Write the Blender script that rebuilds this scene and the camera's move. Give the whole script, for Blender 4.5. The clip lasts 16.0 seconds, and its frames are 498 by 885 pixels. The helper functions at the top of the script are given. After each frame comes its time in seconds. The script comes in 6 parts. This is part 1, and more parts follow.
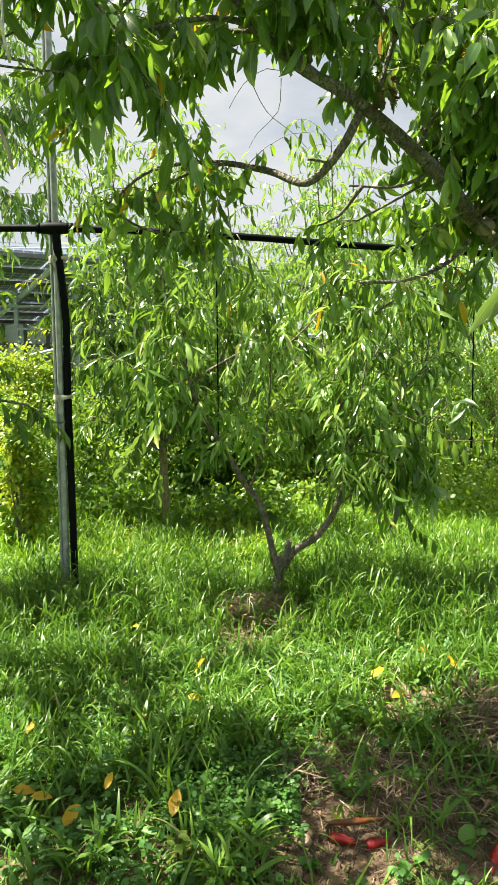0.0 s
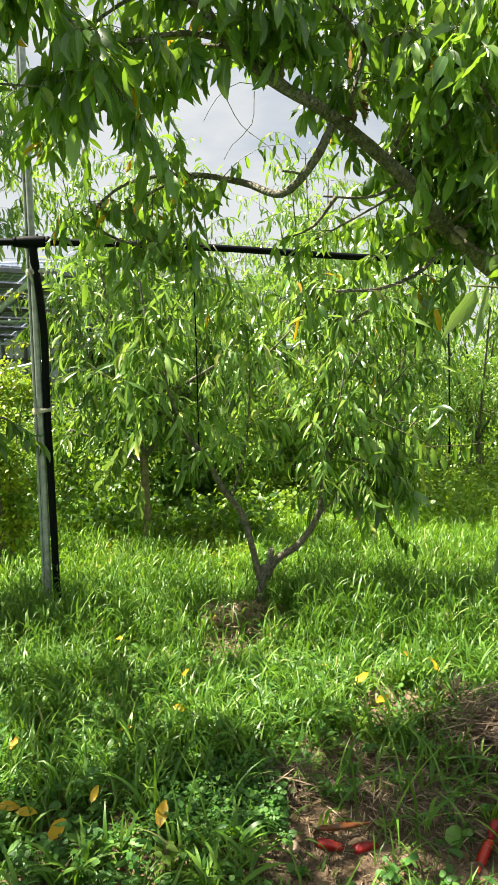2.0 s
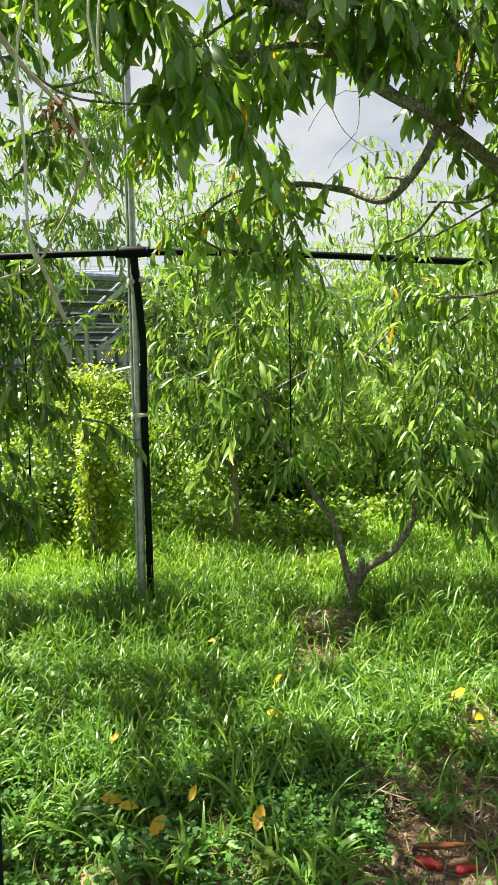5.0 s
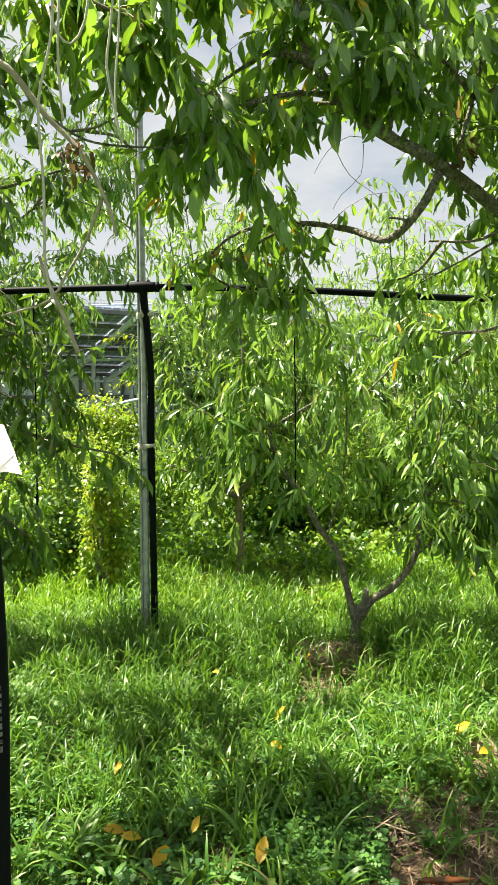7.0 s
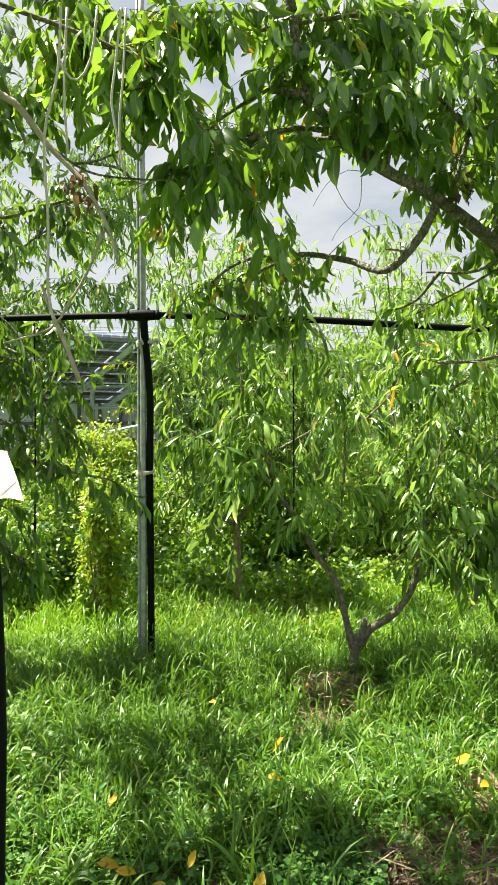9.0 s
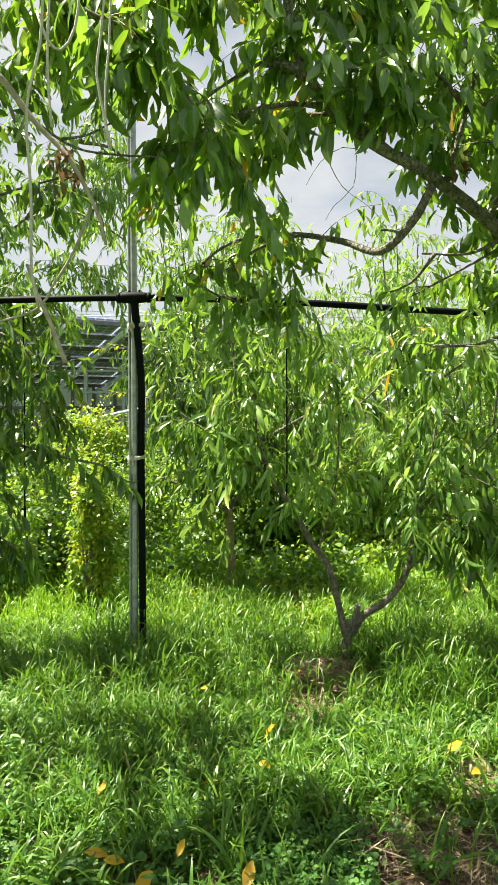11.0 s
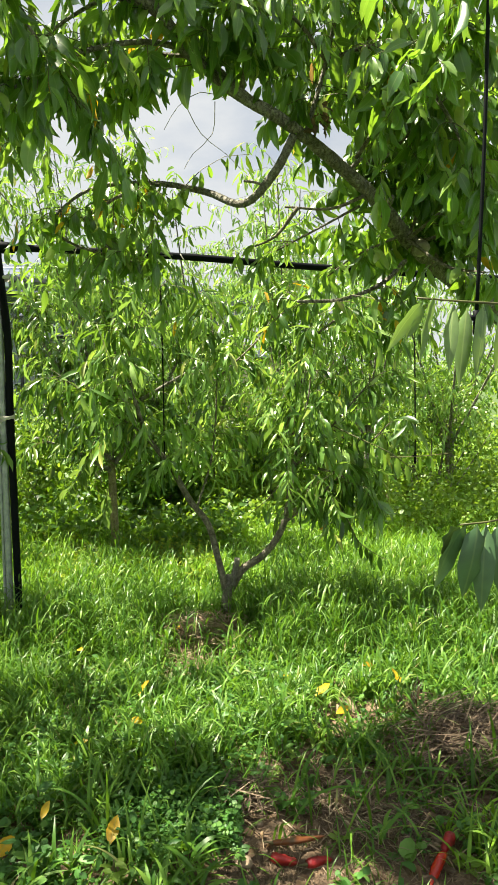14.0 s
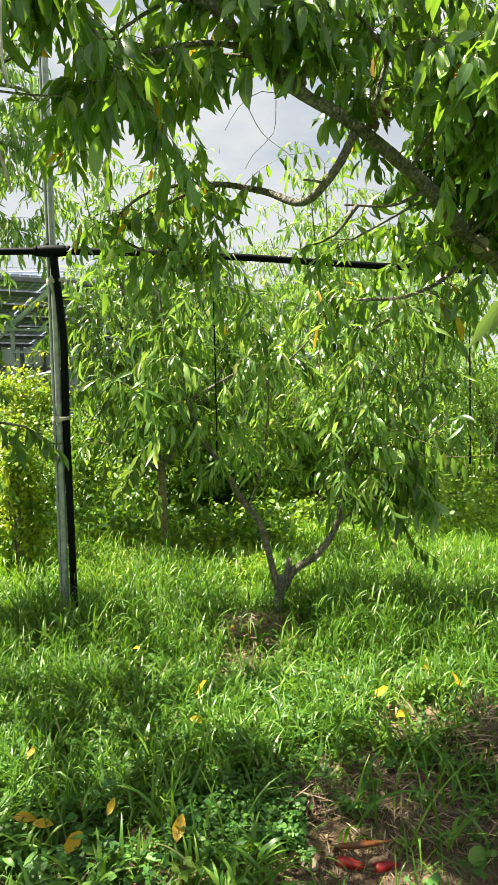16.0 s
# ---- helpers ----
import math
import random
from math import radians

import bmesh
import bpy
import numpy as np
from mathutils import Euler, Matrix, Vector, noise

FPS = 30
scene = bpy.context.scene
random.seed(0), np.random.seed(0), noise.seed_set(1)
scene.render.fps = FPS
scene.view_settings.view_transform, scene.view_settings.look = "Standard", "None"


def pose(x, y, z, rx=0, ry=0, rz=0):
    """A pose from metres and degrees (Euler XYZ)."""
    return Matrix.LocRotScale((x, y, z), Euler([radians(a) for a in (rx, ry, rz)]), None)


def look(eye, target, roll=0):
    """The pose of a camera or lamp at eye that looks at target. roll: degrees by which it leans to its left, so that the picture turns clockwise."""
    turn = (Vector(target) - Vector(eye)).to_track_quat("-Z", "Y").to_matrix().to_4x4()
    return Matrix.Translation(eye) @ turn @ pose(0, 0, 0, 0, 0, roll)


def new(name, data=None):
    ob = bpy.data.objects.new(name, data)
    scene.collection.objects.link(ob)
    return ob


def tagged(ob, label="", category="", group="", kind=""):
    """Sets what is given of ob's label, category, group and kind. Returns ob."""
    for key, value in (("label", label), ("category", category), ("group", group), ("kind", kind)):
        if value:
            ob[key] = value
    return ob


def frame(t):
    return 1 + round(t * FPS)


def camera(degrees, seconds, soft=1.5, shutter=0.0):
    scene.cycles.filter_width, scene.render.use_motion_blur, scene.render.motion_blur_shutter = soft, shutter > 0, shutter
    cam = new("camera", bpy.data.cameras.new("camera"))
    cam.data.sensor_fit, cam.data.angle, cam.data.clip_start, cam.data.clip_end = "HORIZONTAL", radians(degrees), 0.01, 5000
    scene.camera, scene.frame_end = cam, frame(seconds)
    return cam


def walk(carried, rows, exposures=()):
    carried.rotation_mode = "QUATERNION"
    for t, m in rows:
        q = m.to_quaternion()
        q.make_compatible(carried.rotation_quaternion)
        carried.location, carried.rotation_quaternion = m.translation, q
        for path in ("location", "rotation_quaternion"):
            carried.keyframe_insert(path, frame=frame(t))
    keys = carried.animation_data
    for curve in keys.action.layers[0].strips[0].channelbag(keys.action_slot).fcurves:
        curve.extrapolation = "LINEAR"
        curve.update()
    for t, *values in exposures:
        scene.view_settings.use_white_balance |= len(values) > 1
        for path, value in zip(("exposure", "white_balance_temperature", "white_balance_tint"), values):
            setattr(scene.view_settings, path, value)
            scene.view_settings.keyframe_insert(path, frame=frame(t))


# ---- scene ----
# ================= camera =================
cam = camera(40.0, 16.0, soft=1.4)
walk(cam, [
    (0, look((0.000, -0.000, 1.500), (0.000, 3.968, 0.995), 0.05)),
    (0.5, look((0.018, -0.008, 1.502), (0.066, 3.960, 1.002), -0.48)),
    (1, look((0.030, -0.014, 1.495), (0.096, 3.957, 1.016), -0.82)),
    (1.5, look((0.021, -0.018, 1.492), (0.123, 3.954, 1.027), -0.83)),
    (2, look((0.002, -0.017, 1.490), (0.114, 3.957, 1.051), -0.87)),
    (2.5, look((-0.018, -0.016, 1.489), (-0.001, 3.962, 1.068), -1.03)),
    (3, look((-0.033, -0.014, 1.499), (-0.132, 3.963, 1.076), -1.15)),
    (3.5, look((-0.049, -0.016, 1.499), (-0.288, 3.954, 1.076), -1.35)),
    (4, look((-0.062, -0.015, 1.505), (-0.382, 3.948, 1.072), -1.38)),
    (6.5, look((-0.068, -0.071, 1.501), (-0.439, 3.902, 1.223), -0.34)),
    (7, look((-0.069, -0.080, 1.499), (-0.449, 3.896, 1.283), -0.30)),
    (7.5, look((-0.072, -0.083, 1.499), (-0.448, 3.896, 1.334), -0.12)),
    (8, look((-0.076, -0.092, 1.501), (-0.447, 3.889, 1.399), -0.03)),
    (10.5, look((-0.065, -0.060, 1.498), (-0.420, 3.924, 1.453), 0.04)),
    (11, look((-0.062, -0.040, 1.498), (-0.401, 3.943, 1.354), 0.14)),
    (11.5, look((-0.057, -0.026, 1.494), (-0.381, 3.954, 1.266), 0.14)),
    (12, look((-0.048, -0.018, 1.493), (-0.362, 3.960, 1.211), 0.06)),
    (12.5, look((-0.024, -0.017, 1.493), (-0.288, 3.961, 1.172), -0.00)),
    (13, look((0.032, -0.012, 1.487), (0.039, 3.972, 1.134), 0.05)),
    (13.5, look((0.062, -0.009, 1.489), (0.258, 3.968, 1.111), 0.02)),
    (14, look((0.071, -0.008, 1.492), (0.313, 3.966, 1.102), -0.28)),
    (14.5, look((0.064, -0.007, 1.500), (0.282, 3.967, 1.103), -0.71)),
    (15, look((0.033, -0.005, 1.491), (0.153, 3.975, 1.104), -0.96)),
    (15.5, look((0.010, -0.004, 1.489), (0.064, 3.977, 1.106), -0.96)),
    (16, look((-0.011, 0.003, 1.491), (0.008, 3.984, 1.104), -0.69)),
], [(0, 1.87, 7080, 8), (16, 1.87, 7080, 8)])

# ================= light =================
SUN_EL, SUN_AZ = 62.0, -77.0      # degrees; azimuth from +y towards +x
world = bpy.data.worlds.new("sky")
scene.world = world
world.use_nodes = True
wn, wl = world.node_tree.nodes, world.node_tree.links
wn.clear()
w_out = wn.new("ShaderNodeOutputWorld")
w_bg = wn.new("ShaderNodeBackground")
w_sky = wn.new("ShaderNodeTexSky")
w_sky.sky_type = "NISHITA"
w_sky.sun_disc = False
w_sky.sun_elevation = radians(SUN_EL)
w_sky.sun_rotation = radians(SUN_AZ)
w_sky.dust_density = 2.0
w_tc = wn.new("ShaderNodeTexCoord")
w_map = wn.new("ShaderNodeMapping")
w_map.inputs["Scale"].default_value = (1.0, 1.0, 2.6)
w_noise = wn.new("ShaderNodeTexNoise")
w_noise.inputs["Scale"].default_value = 3.2
w_noise.inputs["Detail"].default_value = 7.0
w_noise.inputs["Roughness"].default_value = 0.55
w_ramp = wn.new("ShaderNodeValToRGB")
w_ramp.color_ramp.elements[0].position = 0.18
w_ramp.color_ramp.elements[1].position = 0.52
w_mix = wn.new("ShaderNodeMixRGB")
w_mix.inputs["Color2"].default_value = (5.35, 5.75, 6.4, 1)
wl.new(w_tc.outputs["Generated"], w_map.inputs["Vector"])
wl.new(w_map.outputs["Vector"], w_noise.inputs["Vector"])
wl.new(w_noise.outputs["Fac"], w_ramp.inputs["Fac"])
wl.new(w_ramp.outputs["Color"], w_mix.inputs["Fac"])
wl.new(w_sky.outputs["Color"], w_mix.inputs["Color1"])
wl.new(w_mix.outputs["Color"], w_bg.inputs["Color"])
w_bg.inputs["Strength"].default_value = 0.039
wl.new(w_bg.outputs["Background"], w_out.inputs["Surface"])

sun_data = bpy.data.lights.new("sun", "SUN")
sun_data.energy = 5.0
sun_data.angle = radians(0.5)
sun_data.color = (1.0, 0.95, 0.86)
sun = new("sun", sun_data)
se, sa = radians(SUN_EL), radians(SUN_AZ)
sun_dir = Vector((math.sin(sa) * math.cos(se), math.cos(sa) * math.cos(se), math.sin(se)))
sun.matrix_world = look(sun_dir * 30, (0, 0, 0))

# ================= materials =================
def material(name):
    m = bpy.data.materials.new(name)
    m.use_nodes = True
    nt = m.node_tree
    return m, nt.nodes, nt.links, nt.nodes["Principled BSDF"]


def ramp(nodes, stops):
    r = nodes.new("ShaderNodeValToRGB")
    e = r.color_ramp.elements
    while len(e) < len(stops):
        e.new(0.5)
    for el, (p, c) in zip(e, stops):
        el.position, el.color = p, (*c, 1)
    return r


def noisy(name, stops, scale=8.0, rough=0.7, bump=0.3, bump_scale=60.0, metal=0.0, stretch=(1, 1, 1), detail=6.0, far=None):
    """A surface with two scales of colour variation and fine relief."""
    m, n, l, b = material(name)
    tc = n.new("ShaderNodeTexCoord")
    mp = n.new("ShaderNodeMapping")
    mp.inputs["Scale"].default_value = stretch
    l.new(tc.outputs["Object"], mp.inputs["Vector"])
    t1 = n.new("ShaderNodeTexNoise")
    t1.inputs["Scale"].default_value, t1.inputs["Detail"].default_value = scale, detail
    l.new(mp.outputs["Vector"], t1.inputs["Vector"])
    r = ramp(n, stops)
    l.new(t1.outputs["Fac"], r.inputs["Fac"])
    colour = r.outputs["Color"]
    if far:
        t3 = n.new("ShaderNodeTexNoise")
        t3.inputs["Scale"].default_value, t3.inputs["Detail"].default_value = 0.9, 8.0
        l.new(mp.outputs["Vector"], t3.inputs["Vector"])
        k = ramp(n, [(0.42, (0, 0, 0)), (0.58, (1, 1, 1))])
        l.new(t3.outputs["Fac"], k.inputs["Fac"])
        mx = n.new("ShaderNodeMixRGB")
        mx.inputs["Color2"].default_value = (*far, 1)
        l.new(k.outputs["Color"], mx.inputs["Fac"])
        l.new(colour, mx.inputs["Color1"])
        colour = mx.outputs["Color"]
    l.new(colour, b.inputs["Base Color"])
    t2 = n.new("ShaderNodeTexNoise")
    t2.inputs["Scale"].default_value, t2.inputs["Detail"].default_value = bump_scale, 4.0
    l.new(mp.outputs["Vector"], t2.inputs["Vector"])
    bp = n.new("ShaderNodeBump")
    bp.inputs["Strength"].default_value, bp.inputs["Distance"].default_value = bump, 0.01
    l.new(t2.outputs["Fac"], bp.inputs["Height"])
    l.new(bp.outputs["Normal"], b.inputs["Normal"])
    mr = n.new("ShaderNodeMapRange")
    mr.inputs["To Min"].default_value, mr.inputs["To Max"].default_value = max(rough - 0.12, 0.05), min(rough + 0.12, 1)
    l.new(t2.outputs["Fac"], mr.inputs["Value"])
    l.new(mr.outputs["Result"], b.inputs["Roughness"])
    b.inputs["Metallic"].default_value = metal
    return m


def leafy(name, stops, through_amount=0.45, through_tint=(0.30, 0.46, 0.05), rough=0.42, rib=0.0, specular=0.6):
    """Leaf surface: colour differs from leaf to leaf, light shines through."""
    m, n, l, b = material(name)
    out = n["Material Output"]
    geo = n.new("ShaderNodeNewGeometry")
    oi = n.new("ShaderNodeObjectInfo")
    add = n.new("ShaderNodeMath")
    add.operation = "ADD"
    l.new(geo.outputs["Random Per Island"], add.inputs[0])
    l.new(oi.outputs["Random"], add.inputs[1])
    fr = n.new("ShaderNodeMath")
    fr.operation = "FRACT"
    l.new(add.outputs[0], fr.inputs[0])
    r = ramp(n, stops)
    l.new(fr.outputs[0], r.inputs["Fac"])
    tc = n.new("ShaderNodeTexCoord")
    t1 = n.new("ShaderNodeTexNoise")
    t1.inputs["Scale"].default_value = 35.0
    t1.inputs["Detail"].default_value = 5.0
    l.new(tc.outputs["Object"], t1.inputs["Vector"])
    hs = n.new("ShaderNodeHueSaturation")
    mr = n.new("ShaderNodeMapRange")
    mr.inputs["To Min"].default_value, mr.inputs["To Max"].default_value = 0.54, 1.22
    l.new(t1.outputs["Fac"], mr.inputs["Value"])
    l.new(mr.outputs["Result"], hs.inputs["Value"])
    l.new(r.outputs["Color"], hs.inputs["Color"])
    colour = hs.outputs["Color"]
    if rib:
        uv = n.new("ShaderNodeUVMap")
        sx = n.new("ShaderNodeSeparateXYZ")
        l.new(uv.outputs["UV"], sx.inputs["Vector"])
        d = n.new("ShaderNodeMath")
        d.operation = "SUBTRACT"
        l.new(sx.outputs["X"], d.inputs[0])
        d.inputs[1].default_value = 0.5
        ab = n.new("ShaderNodeMath")
        ab.operation = "ABSOLUTE"
        l.new(d.outputs[0], ab.inputs[0])
        mk = n.new("ShaderNodeMapRange")
        mk.inputs["From Min"].default_value, mk.inputs["From Max"].default_value = 0.02, 0.05
        mk.inputs["To Min"].default_value, mk.inputs["To Max"].default_value = rib, 0.0
        l.new(ab.outputs[0], mk.inputs["Value"])
        mx = n.new("ShaderNodeMixRGB")
        mx.inputs["Color2"].default_value = (0.28, 0.36, 0.12, 1)
        l.new(mk.outputs["Result"], mx.inputs["Fac"])
        l.new(colour, mx.inputs["Color1"])
        colour = mx.outputs["Color"]
        # side veins as fine relief
        wv = n.new("ShaderNodeTexWave")
        wv.wave_type, wv.bands_direction = "BANDS", "Y"
        wv.inputs["Scale"].default_value, wv.inputs["Distortion"].default_value = 9.0, 1.5
        cmb = n.new("ShaderNodeCombineXYZ")
        sk = n.new("ShaderNodeMath")
        sk.operation = "MULTIPLY_ADD"
        l.new(ab.outputs[0], sk.inputs[0])
        sk.inputs[1].default_value = -0.5
        l.new(sx.outputs["Y"], sk.inputs[2])
        l.new(sk.outputs[0], cmb.inputs["Y"])
        l.new(cmb.outputs["Vector"], wv.inputs["Vector"])
        bp = n.new("ShaderNodeBump")
        bp.inputs["Strength"].default_value, bp.inputs["Distance"].default_value = 0.05, 0.004
        l.new(wv.outputs["Fac"], bp.inputs["Height"])
        l.new(bp.outputs["Normal"], b.inputs["Normal"])
    l.new(colour, b.inputs["Base Color"])
    b.inputs["Roughness"].default_value = rough
    b.inputs["Specular IOR Level"].default_value = specular
    tr = n.new("ShaderNodeBsdfTranslucent")
    tm = n.new("ShaderNodeMixRGB")
    tm.blend_type = "MIX"
    tm.inputs["Fac"].default_value = 0.55
    tm.inputs["Color2"].default_value = (*through_tint, 1)
    l.new(colour, tm.inputs["Color1"])
    l.new(tm.outputs["Color"], tr.inputs["Color"])
    ms = n.new("ShaderNodeMixShader")
    ms.inputs["Fac"].default_value = through_amount
    l.new(b.outputs["BSDF"], ms.inputs[1])
    l.new(tr.outputs["BSDF"], ms.inputs[2])
    l.new(ms.outputs["Shader"], out.inputs["Surface"])
    return m


LEAF_GREENS = [(0.0, (0.022, 0.068, 0.010)), (0.35, (0.044, 0.118, 0.017)), (0.7, (0.082, 0.19, 0.028)), (0.95, (0.15, 0.26, 0.04)), (1.0, (0.24, 0.26, 0.04))]
SUNLIT_GREENS = [(0.0, (0.055, 0.145, 0.028)), (0.45, (0.155, 0.31, 0.062)), (0.9, (0.34, 0.51, 0.15)), (1.0, (0.44, 0.46, 0.10))]
NEAR_GREENS = [(0.0, (0.020, 0.066, 0.012)), (0.35, (0.045, 0.128, 0.022)), (0.7, (0.105, 0.225, 0.042)), (0.92, (0.23, 0.37, 0.075)), (1.0, (0.28, 0.30, 0.06))]
mat_leaf_near = leafy("peach leaf near", NEAR_GREENS, 0.40, (0.46, 0.80, 0.04), 0.30, rib=0.4, specular=0.85)
mat_leaf = leafy("peach leaf", LEAF_GREENS, 0.27, (0.36, 0.64, 0.04), 0.34, specular=0.55)
# brighter copy of the peach leaf with sunlight put into its colour
mat_leaf_sunlit = leafy("sunlit peach leaf", SUNLIT_GREENS, 0.33, (0.52, 0.84, 0.08), 0.29, specular=0.75)
# paler copy: sun and sky sheen put into the leaf colour
mat_leaf_pale_lit = leafy("pale sunlit peach leaf", [(0.0, (0.085, 0.16, 0.045)), (0.5, (0.125, 0.21, 0.065)), (1.0, (0.17, 0.26, 0.09))], 0.25, (0.45, 0.7, 0.1), 0.34, rib=0.5, specular=0.7)
# duller copy: shade and sky reflection put into the leaf colour
mat_leaf_shaded = leafy("dull shaded peach leaf", [(0.0, (0.04, 0.10, 0.035)), (0.5, (0.06, 0.135, 0.05)), (1.0, (0.085, 0.17, 0.07))], 0.06, (0.3, 0.5, 0.06), 0.42, rib=0.15, specular=0.6)
mat_leaf_yellow = leafy("yellowing leaf", [(0.0, (0.62, 0.36, 0.012)), (0.5, (0.74, 0.52, 0.02)), (1.0, (0.52, 0.25, 0.012))], 0.4, (0.8, 0.45, 0.02), 0.5, rib=0.4)
mat_leaf_brown = leafy("dry brown leaf", [(0.0, (0.06, 0.036, 0.019)), (0.5, (0.14, 0.085, 0.042)), (1.0, (0.27, 0.175, 0.09))], 0.18, (0.35, 0.2, 0.08), 0.7, rib=0.2)
mat_bush = leafy("shrub leaf", [(0.0, (0.0304, 0.095, 0.012)), (0.5, (0.0627, 0.17, 0.018)), (1.0, (0.114, 0.24, 0.025))], 0.32, (0.38, 0.64, 0.02), 0.45)
mat_bush_yellow = leafy("yellow green vine leaf", [(0.0, (0.13, 0.23, 0.018)), (0.5, (0.25, 0.36, 0.024)), (1.0, (0.42, 0.46, 0.035))], 0.40, (0.62, 0.70, 0.03), 0.5)
mat_bush_light = leafy("light shrub leaf", [(0.0, (0.075, 0.175, 0.022)), (0.5, (0.16, 0.31, 0.038)), (1.0, (0.30, 0.44, 0.06))], 0.38, (0.52, 0.74, 0.04), 0.45)
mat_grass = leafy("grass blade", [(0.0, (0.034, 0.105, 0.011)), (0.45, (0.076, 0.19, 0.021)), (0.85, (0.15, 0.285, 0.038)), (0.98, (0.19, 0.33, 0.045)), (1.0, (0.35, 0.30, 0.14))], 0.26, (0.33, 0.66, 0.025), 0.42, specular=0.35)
# lighter copy of the grass: sunlight beyond the tree put into the colour
mat_grass_sunlit = leafy("sunlit grass blade", [(0.0, (0.114, 0.26, 0.016)), (0.5, (0.202, 0.39, 0.028)), (0.98, (0.282, 0.50, 0.05)), (1.0, (0.352, 0.36, 0.16))], 0.3, (0.46, 0.74, 0.03), 0.42, specular=0.4)
mat_weed = leafy("weed leaf", [(0.0, (0.032, 0.11, 0.02)), (0.6, (0.066, 0.185, 0.034)), (1.0, (0.135, 0.28, 0.05))], 0.25, (0.30, 0.56, 0.04), 0.48, specular=0.35)
mat_straw = leafy("dry straw", [(0.0, (0.14, 0.09, 0.052)), (0.5, (0.32, 0.225, 0.135)), (1.0, (0.56, 0.46, 0.30))], 0.12, (0.5, 0.4, 0.22), 0.75)
mat_straw_dark = leafy("weathered straw", [(0.0, (0.05, 0.034, 0.021)), (0.5, (0.14, 0.095, 0.057)), (0.85, (0.27, 0.20, 0.125)), (1.0, (0.46, 0.37, 0.24))], 0.1, (0.3, 0.2, 0.1), 0.8)
def bark(name, stops, scale=26.0, depth=0.9, ring=0.5):
    """Scaly bark: grey patches, cracks and fine cross bands in relief."""
    m, n, l, b = material(name)
    tc = n.new("ShaderNodeTexCoord")
    t1 = n.new("ShaderNodeTexNoise")
    t1.inputs["Scale"].default_value, t1.inputs["Detail"].default_value, t1.inputs["Roughness"].default_value = scale, 9.0, 0.7
    l.new(tc.outputs["Object"], t1.inputs["Vector"])
    r = ramp(n, stops)
    l.new(t1.outputs["Fac"], r.inputs["Fac"])
    vo = n.new("ShaderNodeTexVoronoi")
    vo.feature = "DISTANCE_TO_EDGE"
    vo.inputs["Scale"].default_value = scale * 2.4
    wob = n.new("ShaderNodeMixRGB")
    wob.inputs["Fac"].default_value = 0.05
    l.new(tc.outputs["Object"], wob.inputs["Color1"])
    l.new(t1.outputs["Color"], wob.inputs["Color2"])
    l.new(wob.outputs["Color"], vo.inputs["Vector"])
    crack = ramp(n, [(0.0, (0.35, 0.33, 0.31)), (0.10, (1, 1, 1))])
    l.new(vo.outputs["Distance"], crack.inputs["Fac"])
    mul = n.new("ShaderNodeMixRGB")
    mul.blend_type = "MULTIPLY"
    mul.inputs["Fac"].default_value = 0.8
    l.new(r.outputs["Color"], mul.inputs["Color1"])
    l.new(crack.outputs["Color"], mul.inputs["Color2"])
    l.new(mul.outputs["Color"], b.inputs["Base Color"])
    wv = n.new("ShaderNodeTexWave")
    wv.wave_type, wv.bands_direction = "BANDS", "X"
    wv.inputs["Scale"].default_value, wv.inputs["Distortion"].default_value, wv.inputs["Detail"].default_value = 14.0, 9.0, 4.0
    l.new(tc.outputs["Object"], wv.inputs["Vector"])
    h = n.new("ShaderNodeMath")
    h.operation = "MULTIPLY_ADD"
    l.new(wv.outputs["Fac"], h.inputs[0])
    h.inputs[1].default_value = ring
    l.new(t1.outputs["Fac"], h.inputs[2])
    h2 = n.new("ShaderNodeMath")
    h2.operation = "MULTIPLY_ADD"
    l.new(crack.outputs["Color"], h2.inputs[0])
    h2.inputs[1].default_value = 0.5
    l.new(h.outputs[0], h2.inputs[2])
    bp = n.new("ShaderNodeBump")
    bp.inputs["Strength"].default_value, bp.inputs["Distance"].default_value = depth, 0.012
    l.new(h2.outputs[0], bp.inputs["Height"])
    l.new(bp.outputs["Normal"], b.inputs["Normal"])
    b.inputs["Roughness"].default_value = 0.88
    b.inputs["Specular IOR Level"].default_value = 0.25
    return m


mat_bark = bark("peach bark", [(0.3, (0.15, 0.142, 0.108)), (0.48, (0.23, 0.22, 0.172)), (0.6, (0.31, 0.297, 0.24)), (0.75, (0.40, 0.385, 0.32))], ring=0.9)
mat_bark_olive = bark("olive bark", [(0.3, (0.13, 0.115, 0.055)), (0.5, (0.24, 0.21, 0.11)), (0.7, (0.36, 0.33, 0.20))], 30, 0.6)
mat_bark_young = bark("young bark", [(0.3, (0.07, 0.064, 0.045)), (0.5, (0.18, 0.165, 0.12)), (0.7, (0.38, 0.35, 0.265))], 34, 0.6)
mat_twig = noisy("green twig", [(0.3, (0.06, 0.055, 0.02)), (0.7, (0.13, 0.13, 0.04))], 20, 0.6, 0.2, 90)
mat_dead = noisy("dead wood", [(0.3, (0.25, 0.21, 0.165)), (0.7, (0.46, 0.41, 0.34))], 25, 0.85, 0.4, 90)
mat_steel = noisy("galvanised steel", [(0.35, (0.24, 0.27, 0.26)), (0.65, (0.38, 0.41, 0.39))], 30, 0.42, 0.08, 60, metal=0.3)
mat_black = noisy("black polyethylene", [(0.3, (0.003, 0.004, 0.005)), (0.7, (0.005, 0.007, 0.008))], 12, 0.6, 0.08, 80)
mat_black.node_tree.nodes["Principled BSDF"].inputs["Specular IOR Level"].default_value = 0.08
